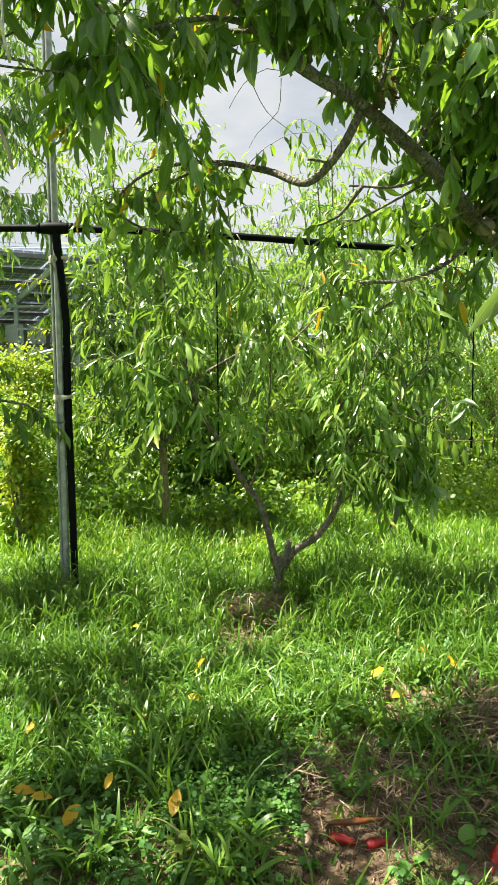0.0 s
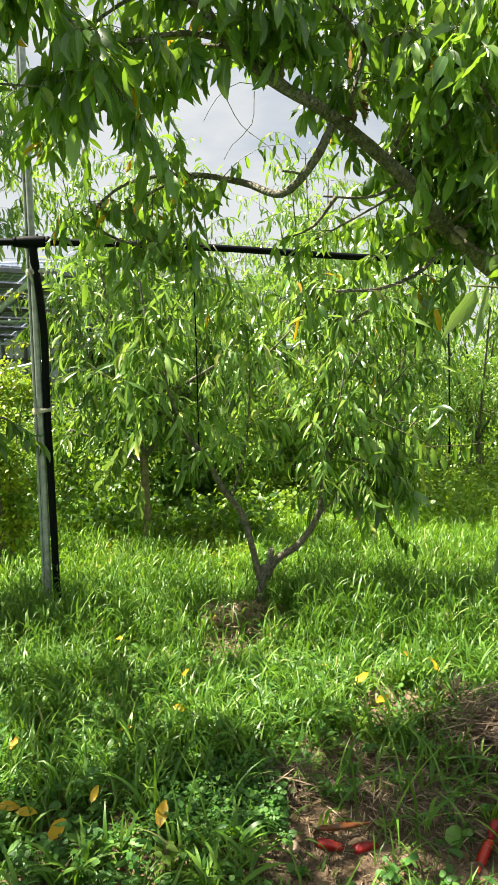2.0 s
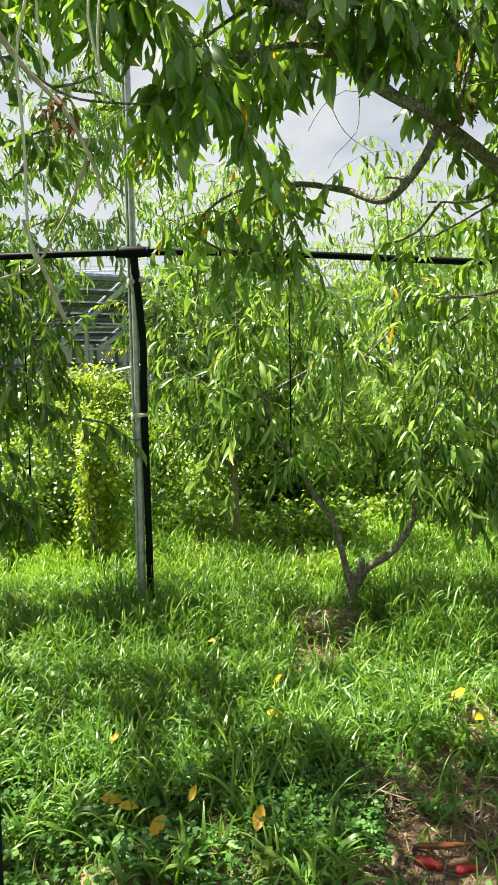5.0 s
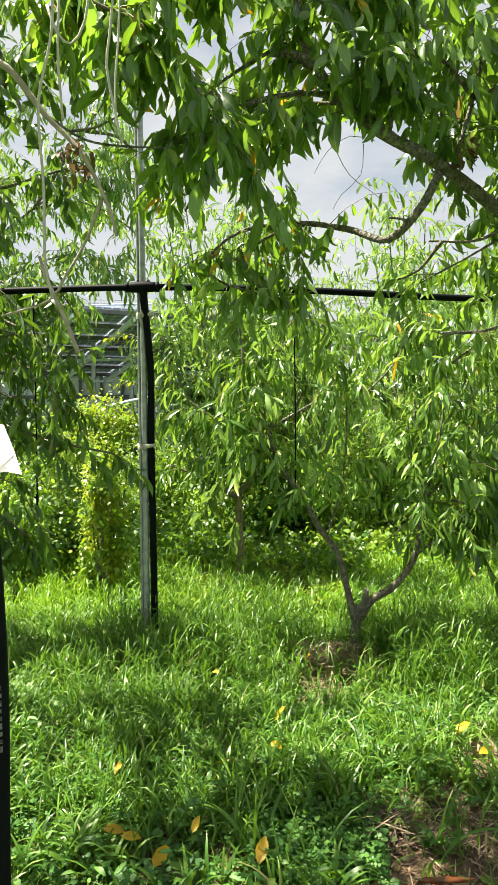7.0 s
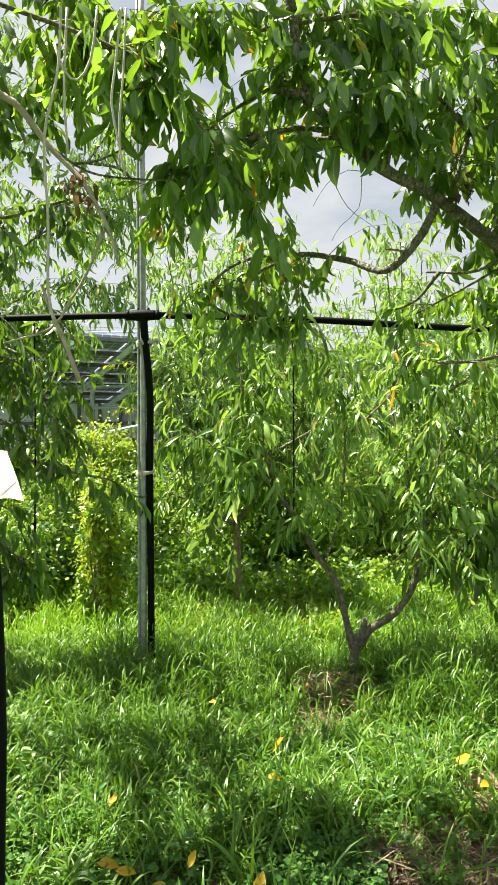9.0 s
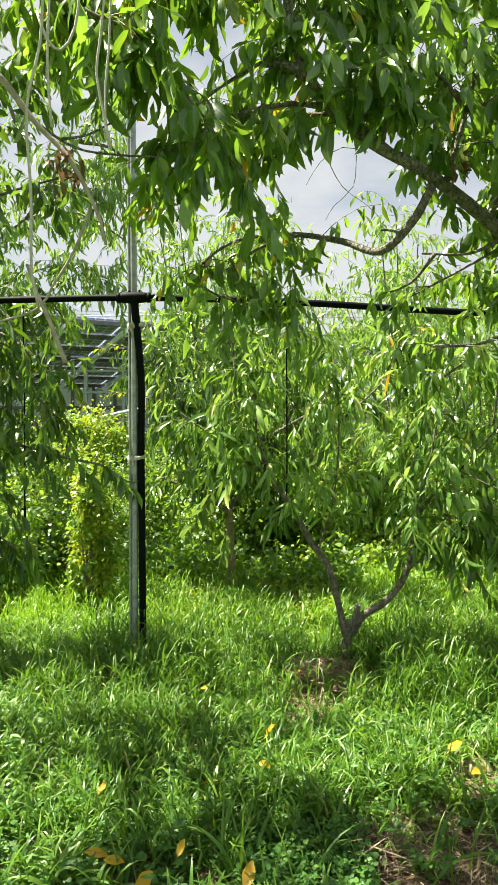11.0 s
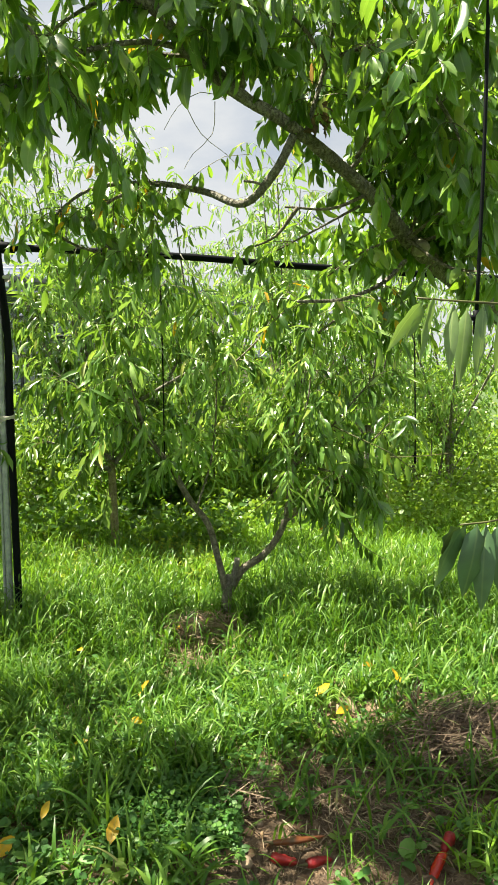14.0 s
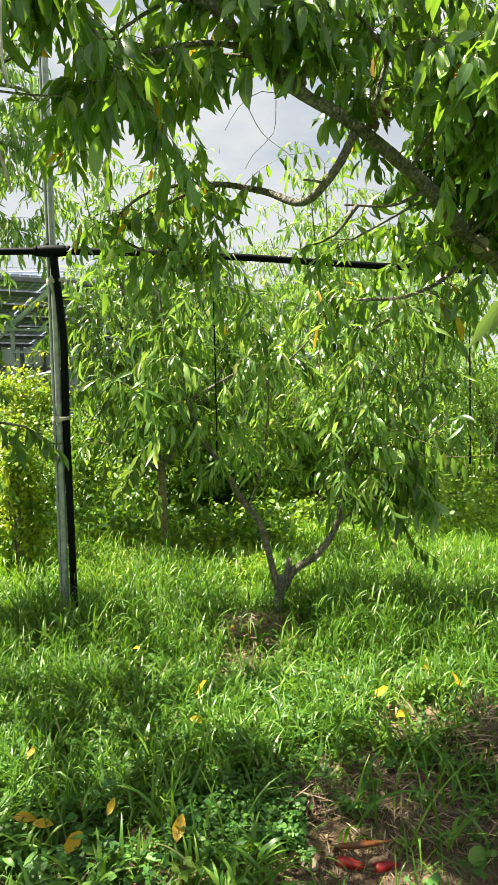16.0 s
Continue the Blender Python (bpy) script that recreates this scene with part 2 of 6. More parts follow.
mat_twine = noisy("pale plastic twine", [(0.3, (0.36, 0.35, 0.28)), (0.7, (0.52, 0.50, 0.42))], 40, 0.6, 0.3, 150)
mat_white = noisy("white plastic", [(0.3, (0.62, 0.63, 0.62)), (0.7, (0.80, 0.80, 0.78))], 15, 0.5, 0.1, 80)
mat_print = noisy("worn grey print", [(0.4, (0.02, 0.022, 0.024)), (0.6, (0.16, 0.17, 0.18))], 160, 0.6, 0.05, 80)
# white plastic with the shade on the tag put into its grey
mat_tag = noisy("shade-dimmed white plastic", [(0.3, (0.34, 0.345, 0.34)), (0.7, (0.46, 0.46, 0.44))], 15, 0.6, 0.1, 80)
mat_pepper = noisy("red chilli skin", [(0.35, (0.16, 0.006, 0.009)), (0.55, (0.32, 0.012, 0.015)), (0.8, (0.45, 0.05, 0.03))], 22, 0.45, 0.9, 34)
mat_plaster = noisy("pinkish plaster", [(0.3, (0.62, 0.50, 0.46)), (0.7, (0.75, 0.64, 0.60))], 3, 0.85, 0.15, 40)
mat_stone = noisy("soil stone", [(0.3, (0.17, 0.125, 0.08)), (0.7, (0.34, 0.26, 0.175))], 18, 0.9, 0.6, 50)

# ================= helpers =================
def part(name, me, mat, parent=None, label="", smooth=True):
    """Links a mesh or bmesh as one object under its thing."""
    if isinstance(me, bmesh.types.BMesh):
        bm, me = me, bpy.data.meshes.new(name)
        bm.to_mesh(me)
        bm.free()
    if mat is not None and not me.materials:
        me.materials.append(mat)
    if smooth:
        me.polygons.foreach_set("use_smooth", [True] * len(me.polygons))
    ob = new(name, me)
    if parent is not None:
        ob.parent = parent
    if label:
        tagged(ob, label)
    return ob


def mesh_of(name, verts, faces, uv=None):
    me = bpy.data.meshes.new(name)
    me.from_pydata(np.asarray(verts).tolist(), [], faces)
    if uv is not None:
        layer = me.uv_layers.new(name="UVMap")
        idx = np.empty(len(me.loops), dtype=np.int32)
        me.loops.foreach_get("vertex_index", idx)
        layer.data.foreach_set("uv", np.asarray(uv, dtype=np.float32)[idx].ravel())
    me.update()
    return me


def smooth_line(pts, step):
    """Catmull-Rom through the given points."""
    p = np.array(pts, float)
    p = np.vstack([2 * p[0] - p[1], p, 2 * p[-1] - p[-2]])
    out = []
    for i in range(1, len(p) - 2):
        n = max(2, int(np.linalg.norm(p[i + 1] - p[i]) / step))
        t = np.linspace(0, 1, n, endpoint=False)[:, None]
        a, b, c, d = p[i - 1], p[i], p[i + 1], p[i + 2]
        out.append(0.5 * (2 * b + (c - a) * t + (2 * a - 5 * b + 4 * c - d) * t ** 2 + (3 * b - a - 3 * c + d) * t ** 3))
    out.append(p[-2][None])
    return np.vstack(out)


def tube_data(line, radii, sides=8, rough=0.0, seed=0):
    """Verts and faces of a tube along a line, closed at both ends."""
    line = np.asarray(line, float)
    n = len(line)
    radii = np.interp(np.linspace(0, 1, n), np.linspace(0, 1, len(radii)), radii)
    tan = np.gradient(line, axis=0)
    tan /= np.linalg.norm(tan, axis=1)[:, None] + 1e-9
    ref = np.array([0.3, 0.9, 0.2]) if abs(tan[0] @ np.array([0.3, 0.9, 0.2])) < 0.9 else np.array([1.0, 0, 0])
    rng = np.random.default_rng(seed)
    ang = np.linspace(0, 2 * np.pi, sides, endpoint=False)
    verts = []
    for i in range(n):
        u = np.cross(tan[i], ref)
        u /= np.linalg.norm(u) + 1e-9
        v = np.cross(tan[i], u)
        ref = np.cross(u, tan[i])
        r = radii[i] * (1 + rough * (0.55 * rng.normal(size=sides) + np.sin(ang * 2 + i * 0.23 + seed) * np.sin(i * 0.41) + 0.8 * np.sin(ang * 3 - i * 0.57) * np.cos(i * 0.19 + 1)))
        verts.append(line[i] + (np.cos(ang) * r)[:, None] * u + (np.sin(ang) * r)[:, None] * v)
    faces = [(i * sides + j, i * sides + (j + 1) % sides, (i + 1) * sides + (j + 1) % sides, (i + 1) * sides + j) for i in range(n - 1) for j in range(sides)]
    faces.append(tuple(range(sides - 1, -1, -1)))
    faces.append(tuple((n - 1) * sides + j for j in range(sides)))
    return np.vstack(verts), faces


def tube(name, pts, radii, mat, parent=None, sides=10, step=0.05, rough=0.0, label="", straight=False):
    line = np.array(pts, float) if straight else smooth_line(pts, step)
    v, f = tube_data(line, radii, sides, rough, len(pts))
    return part(name, mesh_of(name, v, f), mat, parent, label)


def many_tubes(name, lines, radius, mat, parent, sides=4):
    vs, fs, o = [], [], 0
    for ln in lines:
        v, f = tube_data(ln, (radius, radius * 0.45), sides)
        vs.append(v)
        fs += [tuple(k + o for k in q) for q in f]
        o += len(v)
    return part(name, mesh_of(name, np.vstack(vs), fs), mat, parent)


def unit(v):
    return v / (np.linalg.norm(v, axis=-1, keepdims=True) + 1e-9)


# leaf outlines: (along, across, lift) and faces
def leaf_template(stations, mid):
    vs, fs = [(0, 0, 0)], []
    for s, w in stations:
        vs += [(s, -w, 0.0), (s, 0, -0.35 * w), (s, w, 0.0)] if mid else [(s, -w, 0), (s, w, 0)]
    vs.append((1, 0, 0))
    k, n = (3 if mid else 2), len(stations)
    last = 1 + k * n
    for j in range(k - 1):
        fs.append((0, 1 + j, 2 + j))
        for i in range(n - 1):
            a = 1 + i * k + j
            fs.append((a, a + k, a + k + 1, a + 1))
        a = 1 + (n - 1) * k + j
        fs.append((a, last, a + 1))
    return np.array(vs, float), fs


LEAF_HIGH = leaf_template([(0.06, 0.07), (0.2, 0.38), (0.42, 0.5), (0.62, 0.46), (0.8, 0.29), (0.92, 0.12)], True)
LEAF_MID = leaf_template([(0.18, 0.36), (0.42, 0.5), (0.66, 0.42), (0.86, 0.18)], True)
LEAF_LOW = leaf_template([(0.3, 0.5), (0.7, 0.4)], False)
LEAF_ROUND = leaf_template([(0.15, 0.42), (0.5, 0.5), (0.82, 0.36)], True)


def leaves_mesh(name, pos, way, length, width, droop, roll, template, wave=0.0, arch=None):
    """One mesh of leaves; each: foot, direction, size, bend towards the ground, turn about its axis. arch: the angle by which a leaf curls over on its way to the tip."""
    tv, tf = template
    pos, way = np.asarray(pos, float), unit(np.asarray(way, float))
    n = len(pos)
    length, width, droop, roll = (np.broadcast_to(np.asarray(a, float), (n,)) for a in (length, width, droop, roll))
    a, b, h = tv[:, 0], tv[:, 1], tv[:, 2]
    if arch is None:
        ref = np.where(np.abs(way[:, 2:3]) > 0.95, np.array([[1.0, 0, 0]]), np.array([[0, 0, 1.0]]))
        side = unit(np.cross(way, ref))
        up = np.cross(side, way)
        c, s = np.cos(roll)[:, None], np.sin(roll)[:, None]
        side, up = (side * c + up * s)[:, None], (up * c - side * s)[:, None]
        v = pos[:, None] + (length[:, None] * a)[..., None] * way[:, None]
        fold = 1.0
        bent = (droop * length)[:, None] * a ** 2
    else:
        r = np.random.default_rng(n)
        arch = np.broadcast_to(np.asarray(arch, float), (n,))[:, None] + 0.02
        down = np.array([[0, 0, -1.0]]) + r.normal(size=(n, 3)) * 0.35
        down = unit(down - (down * way).sum(1)[:, None] * way)
        th = arch * a
        v = pos[:, None] + (length[:, None] * np.sin(th) / arch)[..., None] * way[:, None] + (length[:, None] * (1 - np.cos(th)) / arch)[..., None] * down[:, None]
        top = np.sin(th)[..., None] * way[:, None] - np.cos(th)[..., None] * down[:, None]
        flat = np.cross(way, down)[:, None]
        turn = roll[:, None] + r.uniform(-0.9, 0.9, (n, 1)) * a
        c, s = np.cos(turn)[..., None], np.sin(turn)[..., None]
        side, up = flat * c + top * s, top * c - flat * s
        fold = r.uniform(0.2, 2.0, (n, 1))
        bent = 0.0
    v = v + (width[:, None] * b)[..., None] * side + (width[:, None] * h * fold)[..., None] * up
    v[..., 2] -= bent
    if wave:
        v += (width[:, None] * wave * np.sin(a * 17 + pos[:, :1] * 50 + b * 3) * np.abs(b))[..., None] * up
    m = len(tv)
    faces = [tuple(k + i * m for k in f) for i in range(n) for f in tf]
    uv = np.tile(np.stack([b + 0.5, a], 1), (n, 1))
    return mesh_of(name, v.reshape(-1, 3), faces, uv)


def leafy_shoots(rng, lines, count, reach, leaves, spread=1.0, first=0.15, rise=0.25, fall=0.55, gaps=(), hang=0.75, loose=0.26):
    """Shoots along branches: twig lines, and the foot and direction of every leaf. gaps: (centre, radius) of open places in the crown."""
    twigs, foot, way = [], [], []
    seg = [smooth_line(l, 0.04) for l in lines]
    size = np.array([len(s) for s in seg], float)
    for _ in range(count):
        ln = seg[rng.choice(len(seg), p=size / size.sum())]
        i = int(len(ln) * rng.uniform(first, 0.999))
        p = ln[min(i, len(ln) - 1)].copy()
        t = unit(ln[min(i + 1, len(ln) - 1)] - ln[max(i - 1, 0)])
        h = unit(t * 0.7 + rng.normal(size=3) * np.array([1, 1, 0.5]) * spread + np.array([0, 0, rise]))
        L = reach * rng.uniform(0.5, 1.3)
        k = 7
        pts = [p.copy()]
        for j in range(k):
            h = unit(h + np.array([0, 0, -fall / k * rng.uniform(0.6, 1.6)]) + rng.normal(size=3) * 0.06)
            p = p + h * L / k
            pts.append(p.copy())
        pts = np.array(pts)
        if any(np.linalg.norm(pts[-1] - np.array(c)) < r or np.linalg.norm(pts[4] - np.array(c)) < r for c, r in gaps):
            continue
        twigs.append(pts)
        n = max(3, int(leaves * rng.uniform(0.7, 1.3)))
        for j in range(n):
            f = 0.12 + 0.88 * (j + rng.uniform(0, 0.6)) / n
            q = f * k
            a = min(int(q), k - 1)
            base = pts[a] + (pts[a + 1] - pts[a]) * (q - a)
            hd = unit(pts[a + 1] - pts[a])
            ang = j * 2.4 + rng.uniform(-0.4, 0.4)
            u = unit(np.cross(hd, np.array([0.2, 0.1, 1.0])))
            w = np.cross(hd, u)
            d = hd * rng.uniform(0.3, 0.8) + (u * math.cos(ang) + w * math.sin(ang)) * 0.75 + np.array([0, 0, -rng.uniform(hang * 0.4, hang * 1.3)])
            foot.append(base)
            way.append(unit(unit(d) + rng.normal(size=3) * loose))
    return twigs, np.array(foot), np.array(way)


def crown(parent, rng, lines, count, reach, leaves, leaf_len, mat, template, name="foliage", singles=None, broad=0.25, yellow=0.0, arch=(0.5, 2.0), **kw):
    """Twigs and leaves on branches; singles: the nearest leaves, at most 300, become leaves of their own."""
    twigs, foot, way = leafy_shoots(rng, lines, count, reach, leaves, **kw)
    tagged(many_tubes("twig_work", [t[::2] for t in twigs], 0.0022, mat_twig, parent, 3), kind="stuff")
    n = len(foot)
    L = leaf_len * rng.uniform(0.55, 1.2, n)
    W = L * broad * rng.uniform(0.78, 1.2, n)
    A, R = rng.uniform(*arch, n), rng.normal(size=n) * 0.55
    rest = np.ones(n, bool)
    if singles is not None:
        pick = np.nonzero(singles(foot))[0][:300]
        rest[pick] = False
        for i in pick:
            me = leaves_mesh("leaf", [(0, 0, 0)], way[i:i + 1], L[i], W[i], 0, R[i], template, 0.22, A[i])
            ob = part("leaf", me, mat, parent)
            ob.location = foot[i]
    if yellow:
        old_leaf = rest & (rng.uniform(size=n) < yellow)
        rest &= ~old_leaf
        me = leaves_mesh("yellowing_foliage", foot[old_leaf], way[old_leaf], L[old_leaf], W[old_leaf], 0, R[old_leaf], template, 0.2, A[old_leaf])
        tagged(part("yellowing_foliage", me, mat_leaf_yellow, parent), "yellow and orange dying leaves", kind="stuff")
    me = leaves_mesh(name, foot[rest], way[rest], L[rest], W[rest], 0, R[rest], template, 0.16, A[rest])
    ob = part(name, me, mat, parent)
    tagged(ob, kind="stuff")
    return ob


def thing(name, label, category, group="", at=(0, 0, 0)):
    ob = new(name)
    ob.location = at
    ob.empty_display_size = 0.1
    return tagged(ob, label, category, group)


def noise_field(p, f):
    q = np.asarray(p) * f * 3
    return np.sin(q[:, 0] * 1.7 + 1.3 * np.sin(q[:, 2] * 1.1)) * np.sin(q[:, 2] * 1.9 + q[:, 1]) + 0.4 * np.sin(q[:, 0] * 4.3 + q[:, 2] * 3.7)


def bush(label, centre, size, count, leaf_len, mat, seed, ratio=0.45, lumps=9, template=None, group="shrubs", inner=0.3, name="shrub", mat2=None):
    """A leafy shrub: stems from the ground and a lumpy shell of leaves."""
    rng = np.random.default_rng(seed)
    c, s = np.array(centre, float), np.array(size, float)
    ob = thing(name, label, "shrub", group, (c[0], c[1], 0))
    lump = unit(rng.normal(size=(lumps, 3))) * rng.uniform(0.35, 0.75, (lumps, 1))
    rad = rng.uniform(0.3, 0.55, lumps)
    count = int(count * 1.25)
    k = rng.integers(0, lumps, count)
    leaf_len *= 0.8
    q = lump[k] + unit(rng.normal(size=(count, 3))) * (rad[k] * rng.uniform(inner, 1.1, count) ** 0.8 * (1 + 0.25 * rng.normal(size=count)))[:, None]
    pos = q * s + np.array([0, 0, c[2]])
    keep = pos[:, 2] > 0.02
    pos, out = pos[keep], unit(q[keep] - lump[k][keep])
    n = len(pos)
    way = unit(out * 0.6 + rng.normal(size=(n, 3)) * 0.5 + np.array([0, 0, -0.25]))
    L = leaf_len * rng.uniform(0.6, 1.3, n)
    W, D, R = L * ratio * rng.uniform(0.7, 1.25, n), rng.uniform(0, 0.5, n), rng.uniform(-0.8, 0.8, n)
    patch = noise_field(pos, 2.2 / max(0.4, s[2])) > 0.1
    for sel, m, k in ((~patch, mat, 1.0), (patch, mat2 or mat, 1.25)):
        me = leaves_mesh("foliage", pos[sel], way[sel], L[sel] * k, W[sel] * k, D[sel], R[sel], template or LEAF_LOW)
        tagged(part("foliage", me, m, ob), kind="stuff")
    lines = [smooth_line([(lump[j][0] * s[0] * 0.2, lump[j][1] * s[1] * 0.2, -0.02), (lump[j][0] * s[0] * 0.6, lump[j][1] * s[1] * 0.6, c[2] * 0.5), tuple(lump[j] * s * 0.95 + np.array([0, 0, c[2]]))], 0.15) for j in range(lumps) if lump[j][2] * s[2] + c[2] > 0.15]
    if lines:
        tagged(many_tubes("stem_work", lines, 0.008 + 0.004 * s[2], mat_bark, ob, 5), kind="stuff")
    return ob


# ================= ground =================
def ground_height(x, y):
    r = np.exp(-((np.asarray(x) / 6.0) ** 2 + ((np.asarray(y) - 3) / 6.0) ** 2))
    return r * (0.018 * np.sin(x * 3.1 + 1.3) * np.cos(y * 2.7) + 0.010 * np.sin(x * 9.7 + y * 4.1) + 0.006 * np.sin(y * 17.3 - x * 12.1))


def axis(lo, hi, step, reach):
    core = np.arange(lo, hi + step / 2, step)
    grow = step * 1.35 ** np.arange(1, 40)
    out = np.cumsum(grow)
    out = out[out < reach]
    return np.concatenate([lo - out[::-1], core, hi + out])


gx, gy = axis(-3.0, 3.0, 0.045, 600.0), axis(0.9, 6.5, 0.045, 600.0)
GX, GY = np.meshgrid(gx, gy)
rng0 = np.random.default_rng(4)
near = np.exp(-(((GX) / 4.0) ** 2 + ((GY - 2.5) / 4.0) ** 2))
GZ = ground_height(GX, GY) + rng0.normal(size=GX.shape) * 0.006 * near
nx_, ny_ = len(gx), len(gy)
gv = np.stack([GX.ravel(), GY.ravel(), GZ.ravel()], 1)
gf = [(j * nx_ + i, j * nx_ + i + 1, (j + 1) * nx_ + i + 1, (j + 1) * nx_ + i) for j in range(ny_ - 1) for i in range(nx_ - 1)]
mat_soil = noisy("sandy soil", [(0.25, (0.06, 0.038, 0.022)), (0.5, (0.14, 0.092, 0.052)), (0.75, (0.28, 0.20, 0.125))], 14, 0.95, 1.0, 70, detail=10, far=(0.085, 0.06, 0.034))
mat_ground = noisy("sandy soil under turf", [(0.25, (0.06, 0.038, 0.022)), (0.5, (0.14, 0.092, 0.052)), (0.75, (0.28, 0.20, 0.125))], 14, 0.95, 1.0, 70, detail=10)
gn, gl = mat_ground.node_tree.nodes, mat_ground.node_tree.links
g_at = gn.new("ShaderNodeAttribute")
g_at.attribute_name = "turf"
g_no = gn.new("ShaderNodeTexNoise")
g_no.inputs["Scale"].default_value, g_no.inputs["Detail"].default_value = 5.0, 9.0
g_tc = gn.new("ShaderNodeTexCoord")
gl.new(g_tc.outputs["Object"], g_no.inputs["Vector"])
g_tu = ramp(gn, [(0.3, (0.022, 0.05, 0.010)), (0.5, (0.05, 0.10, 0.018)), (0.7, (0.10, 0.14, 0.035))])
gl.new(g_no.outputs["Fac"], g_tu.inputs["Fac"])
g_mx = gn.new("ShaderNodeMixRGB")
g_b = gn["Principled BSDF"]
gl.new(g_at.outputs["Fac"], g_mx.inputs["Fac"])
gl.new(g_b.inputs["Base Color"].links[0].from_socket, g_mx.inputs["Color1"])
gl.new(g_tu.outputs["Color"], g_mx.inputs["Color2"])
gl.new(g_mx.outputs["Color"], g_b.inputs["Base Color"])
ground = part("ground", mesh_of("ground", gv, gf), mat_ground)
tagged(ground, "green orchard turf with bare patches of sandy brown soil", "ground", kind="structure")

# open soil: patches where little grows (centre, radius)
BARE = [((0.98, 2.15), 0.22), ((0.74, 2.14), 0.24), ((0.72, 2.4), 0.16), ((0.78, 1.91, 0.00)[:2], 0.12), ((0.20, 1.88, 0.00)[:2], 0.22), ((0.22, 1.98), 0.26), ((0.5, 2.05), 0.22), ((0.62, 2.75), 0.2), ((1.05, 2.5), 0.34), ((0.05, 3.72), 0.3), ((0.0, 3.45), 0.2), ((0.45, 2.4), 0.17), ((0.72, 3.1), 0.14), ((0.68, 2.82), 0.2), ((0.32, 1.9), 0.2), ((0.40, 2.32), 0.24), ((0.56, 2.25), 0.22), ((-0.24, 2.86), 0.09), ((-0.24, 1.92), 0.08), ((0.76, 1.84), 0.16), ((1.0, 2.9), 0.16), ((-0.05, 2.15), 0.15)]


def openness(x, y):
    o = np.zeros_like(x)
    for (cx, cy), r in BARE:
        o = np.maximum(o, np.exp(-(((x - cx) ** 2 + (y - cy) ** 2) / r ** 2) ** 1.5))
    return o


turf = ground.data.attributes.new("turf", "FLOAT", "POINT")
dist = np.hypot((gv[:, 0] - 0.5) / 1.6, (gv[:, 1] - 2.3) / 1.5)
turf.data.foreach_set("value", (np.clip(dist - 0.7, 0, 1) * (1 - openness(gv[:, 0], gv[:, 1]))).astype(np.float32))


def strips(base, az, lean, bow, length, width, segs, rng):
    """Verts and faces of many bent strips that taper to a point: foot, azimuth, angle from upright at the foot, bend to the tip, size."""
    n = len(base)
    dx, dy = np.cos(az), np.sin(az)
    tw = az + np.pi / 2 + rng.uniform(-0.5, 0.5, n)
    sx, sy = np.cos(tw), np.sin(tw)
    sz = rng.uniform(-0.45, 0.45, n)
    px, py, pz = base[:, 0].copy(), base[:, 1].copy(), base[:, 2].copy()
    V = []
    for i in range(segs + 1):
        s = i / segs
        w = width * (1 - s ** 1.8) * (0.75 + 0.5 * min(1, s * 3)) * 0.5
        if i < segs:
            V.append(np.stack([px - sx * w, py - sy * w, pz - sz * w], 1))
            V.append(np.stack([px + sx * w, py + sy * w, pz + sz * w], 1))
        else:
            V.append(np.stack([px, py, pz], 1))
        th = lean + bow * s ** 1.3
        st = length / segs
        px, py, pz = px + dx * np.sin(th) * st, py + dy * np.sin(th) * st, pz + np.cos(th) * st
    V = np.stack(V, 1)
    m = V.shape[1]
    tf = [(2 * i, 2 * i + 1, 2 * i + 3, 2 * i + 2) for i in range(segs - 1)] + [(2 * segs - 2, 2 * segs - 1, 2 * segs)]
    return V.reshape(-1, 3), [tuple(k + i * m for k in f) for i in range(n) for f in tf]


def sown(rng, count, xr, yr, bare, clump=0.0, keep=None):
    """Places where plants stand, thinner on open soil, and how lush each place is."""
    x, y = rng.uniform(*xr, count), rng.uniform(*yr, count)
    if clump:
        cx, cy = rng.uniform(*xr, max(3, count // 14)), rng.uniform(*yr, max(3, count // 14))
        k = rng.integers(0, len(cx), count)
        x, y = cx[k] + rng.normal(size=count) * clump, cy[k] + rng.normal(size=count) * clump
    pn = 0.5 + 0.5 * np.sin(x * 5.3 + 2 * np.sin(y * 3.9)) * np.sin(y * 4.7 + 1.7 * np.sin(x * 4.3))
    ok = rng.uniform(size=count) < (1 - bare * openness(x, y)) * (0.55 + 0.45 * pn)
    if keep is not None:
        ok &= keep(x, y)
    return x[ok], y[ok], pn[ok]


def blades(name, label, seed, count, xr, yr, height, width, mat, lean=0.6, bare=0.95, clump=0.0, segs=4, keep=None, bow=1.3):
    """A field of single grass blades, each bent under its weight."""
    rng = np.random.default_rng(seed)
    x, y, pn = sown(rng, count, xr, yr, bare, clump, keep)
    n = len(x)
    H = height * rng.uniform(0.45, 1.25, n) * (0.7 + 0.5 * pn)
    base = np.stack([x, y, ground_height(x, y) - 0.01], 1)
    v, f = strips(base, rng.uniform(0, 2 * np.pi, n), rng.uniform(0.05, lean, n), rng.uniform(0.3, bow, n), H, width * rng.uniform(0.6, 1.3, n), segs, rng)
    return tagged(part(name, mesh_of(name, v, f), mat), label, "grass", kind="stuff")


